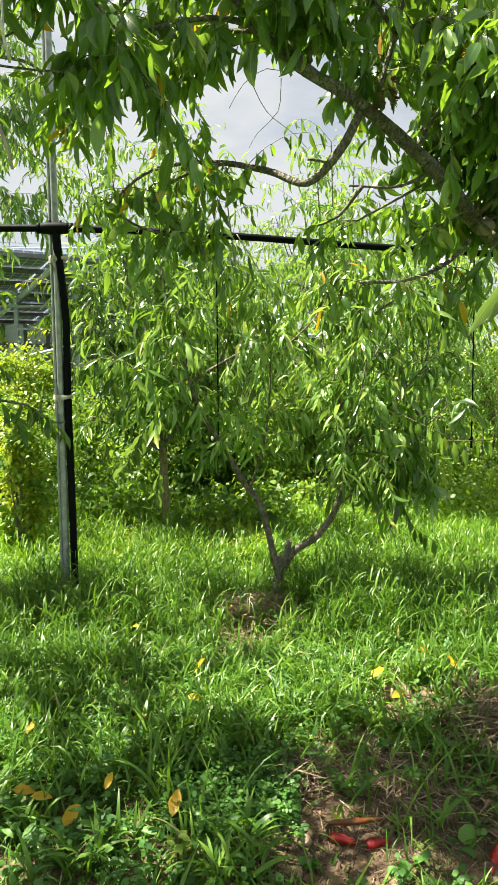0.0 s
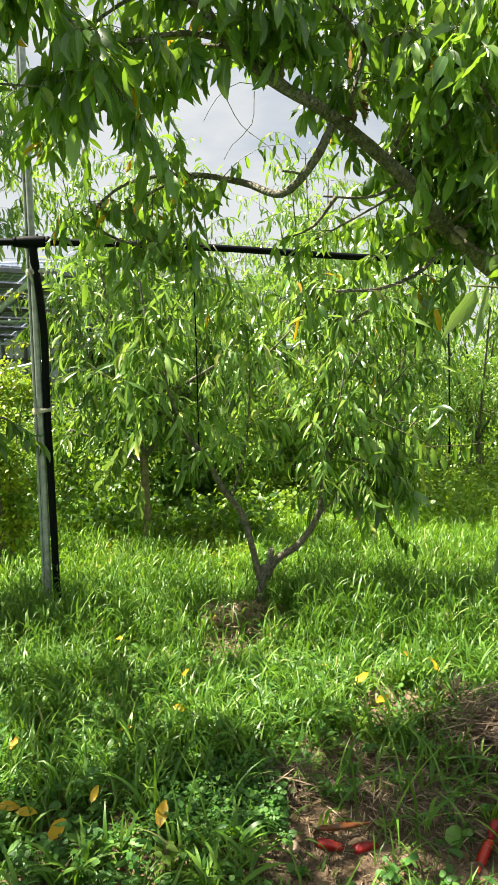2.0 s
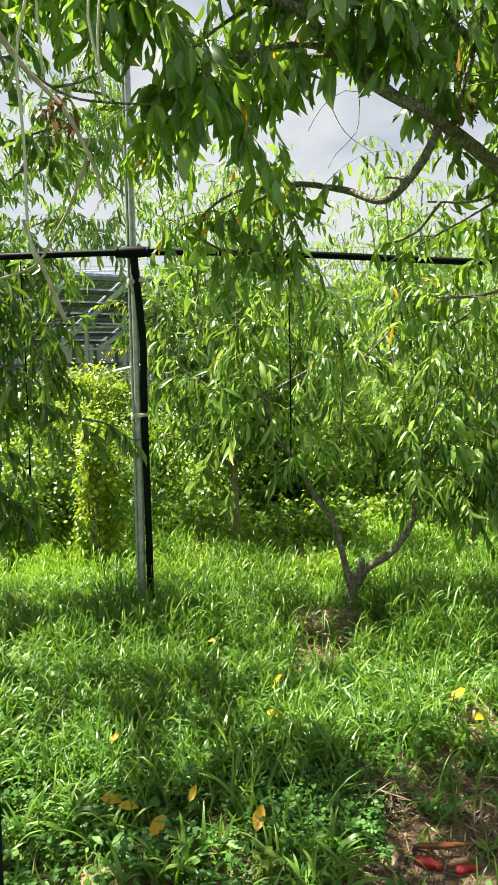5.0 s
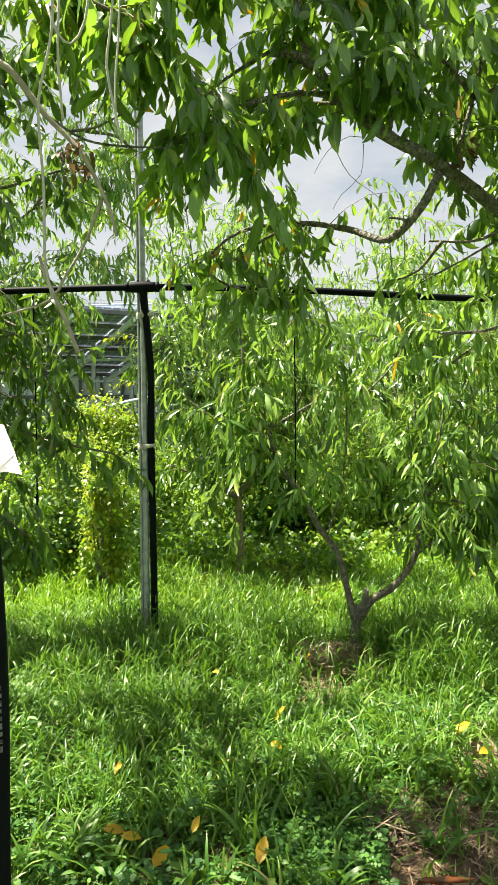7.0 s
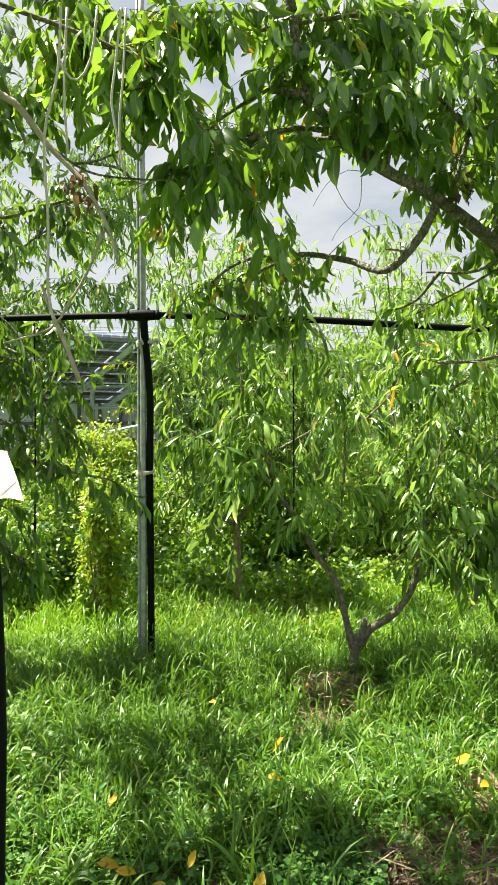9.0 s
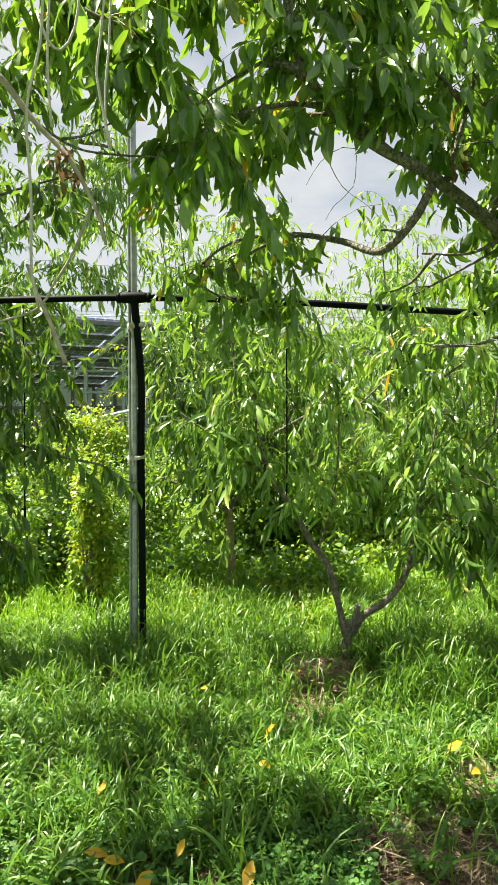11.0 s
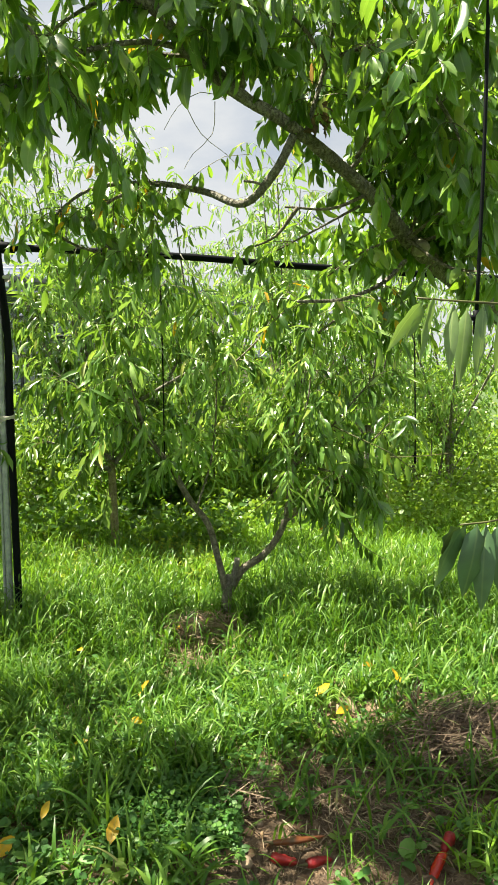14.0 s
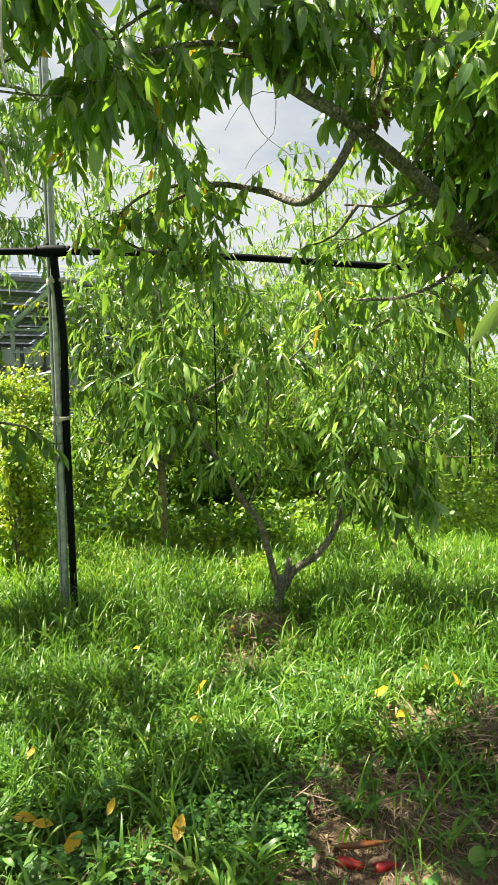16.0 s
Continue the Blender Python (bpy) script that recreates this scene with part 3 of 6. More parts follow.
def culms(label, seed, count, xr, yr, height, blade, width, mat, per=4, tilt=0.35, bare=0.95, clump=0.03, keep=None, segs=4):
    """Grass plants: leaning stalks, each with arching blades set alternately along it."""
    rng = np.random.default_rng(seed)
    x, y, pn = sown(rng, count, xr, yr, bare, clump, keep)
    n = len(x)
    H = height * rng.uniform(0.45, 1.2, n) * (0.65 + 0.5 * pn)
    az, lean = rng.uniform(0, 2 * np.pi, n), np.abs(rng.normal(size=n)) * tilt
    base = np.stack([x, y, ground_height(x, y) - 0.01], 1)
    way = np.stack([np.cos(az) * np.sin(lean), np.sin(az) * np.sin(lean), np.cos(lean)], 1)
    v, f = strips(base, az, lean, np.zeros(n), H * 1.02, np.full(n, 0.0034), 2, rng)
    vs, fs, o = [v], list(f), len(v)
    turn = rng.uniform(0, 2 * np.pi, n)
    for k in range(per):
        q = (k + rng.uniform(0.3, 1.0, n)) / per
        foot = base + way * (H * q)[:, None]
        L = blade * rng.uniform(0.5, 1.25, n) * (1.1 - 0.35 * q)
        v, f = strips(foot, turn + k * np.pi + rng.normal(size=n) * 0.5, rng.uniform(0.15, 0.8, n), rng.uniform(0.7, 2.5, n), L, width * rng.uniform(0.6, 1.25, n), segs, rng)
        vs.append(v)
        fs += [tuple(i + o for i in g) for g in f]
        o += len(v)
    return tagged(part("grass", mesh_of("grass", np.vstack(vs), fs), mat), label, "grass", kind="stuff")


blades("grass", "dense short green crabgrass on the orchard floor", 11, 42000, (-2.6, 2.6), (1.5, 4.3), 0.11, 0.0062, mat_grass, lean=1.0, bow=1.8)
culms("leafy green crabgrass stalks on the orchard floor", 12, 14500, (-2.4, 2.4), (2.2, 4.4), 0.15, 0.135, 0.0078, mat_grass, per=4, tilt=0.5, clump=0.05, segs=3)
culms("broad-bladed sprawling crabgrass in the shade", 20, 1100, (-1.6, 1.3), (1.65, 3.1), 0.10, 0.17, 0.0125, mat_grass, per=5, tilt=0.8, clump=0.05, segs=6)
culms("tall upright grass round the young tree", 26, 9000, (-1.4, 2.6), (3.35, 5.2), 0.28, 0.15, 0.0075, mat_grass, per=4, tilt=0.2, clump=0.07)
culms("grass beyond the young tree, coloured as sunlit", 13, 11500, (-2.4, 3.4), (4.2, 6.6), 0.24, 0.14, 0.008, mat_grass_sunlit, per=4, tilt=0.3, clump=0.07, segs=3)
blades("grass", "short grass beyond the young tree, coloured as sunlit", 27, 26000, (-2.2, 3.2), (3.7, 6.4), 0.15, 0.0085, mat_grass_sunlit, lean=1.0, segs=3, bow=1.8)
blades("grass", "long thin arching grass blades", 29, 3200, (-2.2, 2.2), (1.9, 4.3), 0.30, 0.0085, mat_grass, lean=0.5, bow=2.7, segs=7, clump=0.05)
blades("grass", "grass among the far trees, coloured as sunlit", 16, 30000, (-3.5, 5), (6.0, 9.2), 0.2, 0.009, mat_grass_sunlit, lean=0.9, segs=3)
blades("grass", "sparse grass at the orchard's edge", 14, 34000, (-7, 7), (-5, 1.7), 0.2, 0.014, mat_grass, lean=0.9, segs=2)
blades("grass", "sparse grass at the orchard's edge", 15, 40000, (-10, 10), (1.6, 13), 0.22, 0.016, mat_grass, lean=0.9, segs=2, keep=lambda x, y: (np.abs(x) > 2.5) | (y > 9))

blades("grass", "long arching grass tuft beside the bare soil", 17, 70, (0.58, 1.0), (1.95, 2.5), 0.26, 0.009, mat_grass, lean=0.7, bare=0.2, bow=2.5, segs=6)
blades("grass", "broad arching grass blades over the clippings", 18, 26, (0.95, 1.25), (2.15, 2.45), 0.38, 0.011, mat_grass, lean=1.1, bare=0.0, bow=2.6, segs=8)
blades("grass", "light green grass at the soil's edge", 19, 60, (0.82, 1.02), (1.85, 2.1), 0.2, 0.010, mat_grass_sunlit, lean=0.7, bare=0.0, bow=2.4, segs=6)


def weeds(label, seed, count, xr, yr, leaf, rise, mat, per=9, ratio=0.5, bare=0.92, keep=None):
    """Low broad-leaved weeds: rosettes of leaves on short stalks."""
    rng = np.random.default_rng(seed)
    x, y = rng.uniform(*xr, count), rng.uniform(*yr, count)
    ok = rng.uniform(size=count) < 1 - bare * openness(x, y)
    if keep is not None:
        ok &= keep(x, y)
    x, y = x[ok], y[ok]
    n = len(x) * per
    X, Y = np.repeat(x, per), np.repeat(y, per)
    az = rng.uniform(0, 2 * np.pi, n)
    h = np.repeat(rise * rng.uniform(0.3, 1.2, len(x)), per) * rng.uniform(0.2, 1, n)
    off = rng.uniform(0, leaf * 0.5, n)
    pos = np.stack([X + np.cos(az) * off, Y + np.sin(az) * off, ground_height(X, Y) + h], 1)
    way = np.stack([np.cos(az), np.sin(az), rng.uniform(-0.1, 0.6, n) if rise < 0.2 else rng.uniform(-0.9, 0.8, n)], 1)
    L = leaf * rng.uniform(0.5, 1.2, n)
    me = leaves_mesh("weeds", pos, way, L, L * ratio * rng.uniform(0.8, 1.2, n), rng.uniform(0.05, 0.4, n), rng.uniform(-1, 1, n) * (0.6 if rise < 0.2 else 1.3), LEAF_MID if leaf > 0.04 and rise < 0.2 else LEAF_LOW, 0.2, rng.uniform(0.1, 1.4, n))
    ob = part("weeds", me, mat)
    return tagged(ob, label, "weeds", kind="stuff")


weeds("low clover-like weeds between the grass", 21, 2600, (-2.2, 1.6), (1.5, 3.4), 0.026, 0.09, mat_weed, per=13, ratio=0.8)
weeds("dense patch of round-leaved clover", 28, 900, (-0.28, 0.16), (1.98, 2.36), 0.018, 0.07, mat_weed, per=9, ratio=0.95, bare=0)
weeds("broad-leaved green weeds in the grass", 22, 620, (-2.4, 2.2), (1.6, 4.6), 0.05, 0.13, mat_weed, per=9, ratio=0.36)
weeds("bright small-leaved weeds in the sun", 25, 700, (-1.3, 0.15), (4.5, 5.7), 0.032, 0.19, mat_bush_yellow, per=22, ratio=0.6, bare=0)
weeds("yellow-green nettle-like weeds at the field's edge", 23, 2300, (-0.2, 4.8), (5.6, 9.0), 0.055, 0.42, mat_bush_light, per=14, ratio=0.6, bare=0)
weeds("overgrown light green weeds in the distance", 39, 2200, (-5, 9), (8.8, 14), 0.12, 0.65, mat_bush_light, per=10, ratio=0.5, bare=0)
weeds("leafy green weeds under the shrubs", 24, 1300, (-4.0, 0.4), (5.3, 7.0), 0.06, 0.4, mat_bush, per=14, ratio=0.6, bare=0)

# ================= post with irrigation pipe =================
PX, PY = (-1.07, 3.90, 0.95)[0] - 0.002, 3.9
post = thing("irrigation_post", "grey galvanised steel post carrying a black irrigation pipe", "post", at=(PX, PY, 0))
tube("steel_pipe", [(0, 0, -0.1), (0.0, 0, 2.0), (-0.008, 0, 4.2)], (0.019, 0.019), mat_steel, post, 14, 0.3)
tube("side_rod", [(-0.027, 0.0, -0.1), (-0.027, 0, 2.0), (-0.033, 0, 4.2)], (0.0085, 0.0085), mat_steel, post, 8, 0.3)
tube("riser_hose", [(0.05, -0.005, -0.05), (0.045, 0, 0.6), (0.04, 0, 1.3), (0.043, 0.0, 1.7), (0.024, -0.02, 2.0), (0.012, -0.03, 2.18)], (0.0205, 0.0205), mat_black, post, 12, 0.05)


def tie(parent, z, tail):
    """Flat tape wound several times round post and hose, with a loose end."""
    v, f, n = [], [], 16
    for k, (h, out) in enumerate(((0.016, 0.0), (0.010, 0.004), (-0.004, 0.005), (-0.014, 0.002))):
        for i in range(n):
            a = 2 * math.pi * i / n
            v.append((0.012 + (0.050 + out) * math.cos(a), (0.036 + out) * math.sin(a), z + h + 0.006 * math.sin(a * 2 + k) + 0.006 * math.cos(a)))
    for k in range(3):
        for i in range(n):
            f.append((k * n + i, k * n + (i + 1) % n, (k + 1) * n + (i + 1) % n, (k + 1) * n + i))
    t = part("tie_tape", mesh_of("tie_tape", v, f), mat_twine, parent, "pale plastic tie tape")
    tube("tape_tail", [(-0.012, -0.04, z), (-0.006, -0.045, z - tail * 0.5), (0.006, -0.042, z - tail)], (0.009, 0.005), mat_twine, t, 5, 0.02)


tube("tee", [(0.012, -0.03, 2.19), (0.014, -0.03, 2.1), (0.016, -0.028, 2.06)], (0.024, 0.022, 0.02), mat_black, post, 12, 0.03)
tie(post, 2.03, 0.06)
tie(post, 1.26, 0.02)

main_pipe = thing("irrigation_pipe", "black polyethylene irrigation pipe with a saddle joint on the post", "pipe", at=(PX, PY, 2.19))
tube("pipe", [(-3.2, -0.3, -0.05), (-1.2, -0.10, -0.02), (0, -0.03, 0.0), (0.95, 0.05, -0.025), (1.95, 0.2, -0.07), (4.0, 0.45, -0.14)], (0.0195, 0.0195), mat_black, main_pipe, 12, 0.1)
tube("saddle_joint", [(-0.075, -0.035, 0.0), (-0.04, -0.033, 0.0), (0.05, -0.03, 0.001), (0.085, -0.028, 0.0)], (0.027, 0.033, 0.033, 0.027), mat_black, main_pipe, 14, 0.02)
tube("collar", [(-0.09, -0.036, 0.0), (-0.07, -0.035, 0.0)], (0.029, 0.029), mat_black, main_pipe, 14, 0.01)
tube("collar", [(0.085, -0.029, 0.0), (0.105, -0.027, 0.0)], (0.029, 0.029), mat_black, main_pipe, 14, 0.01)
tube("bolt", [(-0.02, -0.035, 0.02), (-0.02, -0.035, 0.042)], (0.007, 0.007), mat_black, main_pipe, 6, 0.01)
tube("bolt", [(0.04, -0.035, 0.02), (0.04, -0.035, 0.042)], (0.007, 0.007), mat_black, main_pipe, 6, 0.01)


def dropper(top, bottom, r, arm):
    """A thin hanging hose with a small sprinkler at its lower end."""
    o = thing("sprinkler_hose", "thin black hanging sprinkler hose with a small spray head", "hose", "hanging sprinkler hoses", top)
    d = Vector(bottom) - Vector(top)
    tube("hose", [(0, 0, 0), (d.x * 0.45 + 0.004, d.y * 0.5, d.z * 0.5), tuple(d)], (r, r), mat_black, o, 8, 0.1)
    tube("weight", [(d.x, d.y, d.z + 0.02), (d.x, d.y, d.z - 0.05)], (r * 1.9, r * 1.5), mat_black, o, 8, 0.02)
    tube("spray_head", [(d.x - arm, d.y, d.z), (d.x, d.y, d.z - 0.002), (d.x + arm * 0.15, d.y, d.z)], (r * 1.6, r * 1.6), mat_black, o, 8, 0.02)
    return o


dropper((-0.19, 3.98, 2.17), (-0.18, 3.98, 0.95), 0.0042, 0.11)
dropper((1.33, 4.15, 2.09), (1.36, 4.15, 0.99), 0.0042, 0.02)
dropper((-1.71, 3.83, 2.15), (-1.71, 3.83, 0.96), 0.0042, 0.02)
dropper((0.88, 2.00, 2.64), (0.87, 2.00, 1.66), 0.0055, 0.02)

# open places between the crowns, through which the shed and the panels show
GLIMPSES = [((0.22, 4.2, 1.53), 0.13), ((0.33, 6.2, 1.55), 0.2), ((0.39, 7.4, 1.56), 0.27), ((0.51, 9.6, 1.57), 0.34), ((0.27, 4.2, 1.81), 0.13), ((0.40, 6.2, 1.96), 0.2), ((0.48, 7.4, 2.04), 0.26), ((0.63, 9.6, 2.2), 0.34)]

# open space under the boughs
UNDER = [((-0.62, 3.9, 0.77), 0.17), ((-0.46, 3.9, 0.76), 0.17), ((-0.73, 3.9, 0.60), 0.2), ((-0.46, 3.9, 0.55), 0.2), ((-0.30, 3.9, 0.60), 0.13), ((-0.89, 3.9, 0.67), 0.17), ((-0.78, 4.75, 0.62), 0.2), ((-0.58, 4.9, 0.62), 0.2), ((-0.91, 4.9, 0.4), 0.25), ((-0.60, 4.8, 0.4), 0.25), ((-0.80, 4.5, 0.85), 0.2), ((-0.70, 3.95, 0.95), 0.2), ((-0.66, 3.7, 0.98), 0.16), ((-0.80, 4.3, 0.90), 0.2)]

# ================= young peach tree =================
def limb(name, pts, r, parent, mat=None, sides=10, rough=0.05, label=""):
    return tube(name, pts, r, mat or mat_bark, parent, sides, 0.035, rough, label)


young = thing("peach_tree", "young peach tree with a forked low trunk and drooping leaves", "tree", "peach trees")
L_left = [(0.17, 4.00, 0.21), (0.13, 4.00, 0.39), (0.07, 4.00, 0.61), (-0.04, 3.98, 0.77), (-0.15, 3.95, 0.98), (-0.27, 3.95, 1.14), (-0.36, 3.95, 1.40), (-0.45, 3.95, 1.63)]
L_right = [(0.20, 4.00, 0.21), (0.27, 3.98, 0.34), (0.40, 3.95, 0.44), (0.51, 3.90, 0.63), (0.56, 3.90, 0.95), (0.65, 3.95, 1.31), (0.71, 4.00, 1.73)]
limb("trunk", [(0.16, 4.00, -0.05), (0.17, 4.00, 0.09), (0.19, 4.00, 0.23), (0.20, 4.00, 0.30)], (0.042, 0.033, 0.031, 0.026), young, sides=12)
limb("limb", L_left, (0.022, 0.019, 0.017, 0.012, 0.006), young, mat_bark_young)
limb("limb", L_right, (0.024, 0.021, 0.018, 0.014, 0.006, 0.004, 0.003), young, mat_bark_young)
limb("stub", [(0.21, 3.99, 0.25), (0.23, 3.98, 0.34), (0.24, 3.98, 0.41)], (0.026, 0.02, 0.018), young)
BL = [
    L_left[3:], L_right[3:],
    [(-0.00, 4.00, 0.70), (0.10, 4.10, 1.03), (0.13, 4.15, 1.47), (0.10, 4.20, 1.87)],
    [(0.51, 3.90, 0.63), (0.77, 3.85, 0.86), (0.97, 3.80, 1.09), (1.10, 3.80, 1.22)],
    [(0.56, 3.90, 0.95), (0.80, 3.90, 1.21), (1.05, 4.00, 1.47)],
    [(-0.27, 3.95, 1.14), (-0.60, 4.00, 1.37), (-0.83, 4.05, 1.53)],
    [(-0.36, 3.95, 1.40), (-0.36, 4.00, 1.72), (-0.20, 4.10, 2.02)],
    [(0.13, 4.15, 1.47), (0.41, 4.20, 1.74), (0.55, 4.30, 2.02)],
    [(0.71, 4.00, 1.73), (0.93, 4.10, 1.86), (1.13, 4.10, 1.80)],
    [(0.70, 3.85, 0.96), (0.82, 3.80, 0.93), (0.91, 3.75, 0.85)],
]
for b in BL[2:]:
    limb("branch", b, (0.008, 0.003), young, mat_bark_young, 7)
crown(young, np.random.default_rng(21), BL, 100, 0.33, 13, 0.15, mat_leaf, LEAF_MID, gaps=GLIMPSES + UNDER, broad=0.165, fall=1.1, hang=0.9, arch=(0.5, 1.9))
crown(young, np.random.default_rng(31), BL, 175, 0.33, 14, 0.15, mat_leaf_sunlit, LEAF_MID, gaps=GLIMPSES + UNDER, broad=0.165, fall=1.1, yellow=0.004, hang=0.9, arch=(0.5, 1.9))

# ================= peach tree behind =================
second = thing("peach_tree", "peach tree with a slim straight trunk among dense leaves", "tree", "peach trees")
limb("trunk", [(-0.64, 5.20, -0.06), (-0.64, 5.20, 0.10), (-0.65, 5.20, 0.50), (-0.66, 5.20, 0.86)], (0.042, 0.033, 0.030, 0.028), second, mat_bark_olive)
B2 = [
    [(-0.65, 5.20, 0.77), (-0.82, 5.20, 1.24), (-1.07, 5.20, 1.62), (-1.29, 5.30, 2.05)],
    [(-0.66, 5.20, 0.86), (-0.61, 5.30, 1.46), (-0.66, 5.40, 2.06), (-0.76, 5.50, 2.42)],
    [(-0.65, 5.20, 0.81), (-0.31, 5.30, 1.28), (-0.09, 5.40, 1.80), (-0.01, 5.40, 2.15)],
    [(-0.65, 5.20, 0.77), (-0.92, 5.00, 0.96), (-1.14, 4.90, 1.06)],
    [(-0.62, 5.30, 1.20), (-0.17, 5.00, 1.46), (0.12, 4.90, 1.62)],
]
for b in B2:
    limb("limb", b, (0.02, 0.006), second, sides=7)
crown(second, np.random.default_rng(32), B2, 185, 0.40, 14, 0.145, mat_leaf, LEAF_MID, gaps=UNDER, broad=0.17, fall=1.0, hang=0.9, arch=(0.5, 1.9))
crown(second, np.random.default_rng(40), B2[:3] + B2[4:], 90, 0.40, 14, 0.14, mat_leaf_sunlit, LEAF_MID, gaps=UNDER, broad=0.17, fall=1.0, hang=0.9, first=0.35, arch=(0.5, 1.9))


def hanging(parent, twig, feet, length, width, lean, mat):
    """A near twig with single large leaves hanging from it."""
    tube("twig", twig, (0.004, 0.002), mat_twig, parent, 6, 0.03)
    for k, p in enumerate(feet):
        d = (lean * (0.6 + 0.5 * math.sin(k * 2.1)), 0.12 * math.cos(k * 1.7), -1)
        L = length * (0.85 + 0.2 * math.sin(k * 3.3 + 1))
        ob = part("leaf", leaves_mesh("leaf", [(0, 0, 0)], [d], L, width * (0.9 + 0.15 * math.cos(k * 2.7)), 0.06, 0.9 * math.sin(k * 2.9), LEAF_HIGH, 0.25, 0.45 + 0.4 * math.sin(k * 1.9)), mat, parent)
        ob.location = p


def spray(parent, twig, count, length, mat):
    ln = smooth_line(twig, 0.02)
    feet = [tuple(ln[int((0.15 + 0.85 * (k + 0.4 * math.sin(k * 5)) / count) * (len(ln) - 1))]) for k in range(count)]
    hanging(parent, twig, feet, length, length * 0.28, 0.3, mat)


spray(young, [(0.79, 3.85, 1.18), (0.96, 3.75, 1.05), (1.20, 3.70, 1.04), (1.43, 3.68, 1.06)], 12, 0.12, mat_leaf)
spray(young, [(0.79, 3.80, 0.81), (0.87, 3.75, 0.65), (0.93, 3.75, 0.54), (1.06, 3.70, 0.46)], 13, 0.11, mat_leaf)
spray(young, [(0.63, 3.80, 0.84), (0.77, 3.70, 0.76), (0.84, 3.70, 0.71)], 8, 0.13, mat_leaf)
spray(young, [(0.64, 3.90, 1.28), (0.85, 3.70, 1.17), (1.04, 3.60, 1.08), (1.17, 3.60, 0.99)], 14, 0.14, mat_leaf_sunlit)
spray(young, [(0.56, 3.90, 0.95), (0.41, 3.80, 0.80), (0.30, 3.75, 0.72)], 8, 0.11, mat_leaf_sunlit)

# ================= old peach tree overhead =================
old = thing("peach_tree", "old peach tree with a thick leaning limb and long drooping leaves", "tree", "peach trees", (2.45, 4.2, 0))
OFF = np.array((2.45, 4.2, 0))


def rel(pts):
    return [tuple(np.array(p) - OFF) for p in pts]


main_limb = [(2.44, 4.2, 1.0), (2.2, 4.1, 1.55), (1.75, 3.9, 1.85), (1.29, 3.50, 2.02), (1.06, 3.30, 2.12), (0.77, 2.95, 2.26), (0.40, 2.60, 2.40), (0.20, 2.50, 2.47), (0.03, 2.45, 2.58), (-0.065, 2.42, 2.70), (-0.105, 2.40, 2.78), (-0.13, 2.38, 2.88), (-0.145, 2.36, 2.99)]
limb("trunk", [(0.02, 0, -0.1), (0, 0, 0.1), (0.03, -0.02, 0.6), (-0.01, 0, 1.05)], (0.15, 0.12, 0.1, 0.085), old, sides=14)
limb("limb", rel(main_limb), (0.08, 0.075, 0.066, 0.06, 0.055, 0.052, 0.044, 0.034, 0.028, 0.024, 0.021, 0.018, 0.015), old, sides=26, rough=0.05)
subs = [
    [(0.40, 2.60, 2.37), (0.33, 2.60, 2.24), (0.22, 2.70, 2.15), (0.07, 2.80, 2.22), (-0.14, 2.80, 2.25), (-0.37, 2.75, 2.21), (-0.54, 2.70, 2.07)],
    [(0.45, 2.60, 2.39), (0.52, 2.60, 2.64), (0.57, 2.50, 2.91)],
    [(1.00, 3.20, 2.02), (0.84, 3.00, 1.89), (0.63, 2.80, 1.80), (0.43, 2.70, 1.78)],
    [(0.23, 2.50, 2.46), (0.07, 2.50, 2.59), (-0.12, 2.45, 2.62), (-0.36, 2.40, 2.55), (-0.56, 2.40, 2.44)],
    [(0.68, 2.80, 2.36), (0.79, 2.40, 2.53), (0.87, 2.10, 2.60), (0.99, 2.00, 2.67)],
    [(1.01, 3.20, 2.12), (1.13, 2.70, 2.22), (1.23, 2.40, 2.22)],
    [(0.03, 2.50, 2.60), (-0.16, 2.60, 2.64), (-0.39, 2.60, 2.58), (-0.57, 2.60, 2.46)],
    [(-1.23, 2.20, 3.01), (-0.79, 2.20, 2.83), (-0.62, 2.20, 2.72), (-0.46, 2.20, 2.55), (-0.33, 2.20, 2.34)],
    [(0.52, 2.60, 2.64), (0.66, 2.40, 2.60), (0.78, 2.20, 2.43)],
    [(0.43, 2.70, 2.14), (0.35, 2.75, 2.04), (0.27, 2.80, 2.01)],
    [(0.20, 2.50, 2.47), (0.23, 2.50, 2.70), (0.19, 2.60, 3.02)],
    [(0.77, 2.95, 2.26), (0.58, 2.80, 2.16), (0.38, 2.70, 2.14)],
    [(-0.09, 2.80, 2.25), (-0.24, 2.70, 2.18), (-0.38, 2.65, 2.08)],
    [(-0.24, 2.78, 2.23), (-0.18, 2.75, 2.15), (-0.11, 2.70, 2.10)],
    [(-0.35, 2.50, 2.56), (-0.49, 2.60, 2.41), (-0.58, 2.65, 2.27)],
    [(0.52, 2.60, 2.64), (0.38, 2.50, 2.74), (0.22, 2.40, 2.72)],
    [(-1.12, 2.50, 3.29), (-0.74, 2.40, 3.02), (-0.40, 2.35, 2.95)],
    [(-0.33, 2.45, 2.97), (-0.04, 2.50, 3.06), (0.24, 2.50, 3.07)],
    [(0.79, 2.40, 2.53), (0.87, 2.30, 2.35), (0.93, 2.20, 2.14)],
    [(1.01, 3.20, 2.12), (1.09, 2.90, 1.95), (1.14, 2.60, 1.88)],
    [(0.78, 2.20, 2.43), (0.79, 2.40, 2.34), (0.71, 2.50, 2.26)],
]
RS = [(0.017, 0.015, 0.010, 0.004), (0.010, 0.006), (0.012, 0.006), (0.014, 0.005)]
for i, b in enumerate(subs):
    limb("branch", rel(b), RS[i] if i < 4 else (0.009, 0.004), old, mat_bark if i < 4 else mat_bark_young, 8)
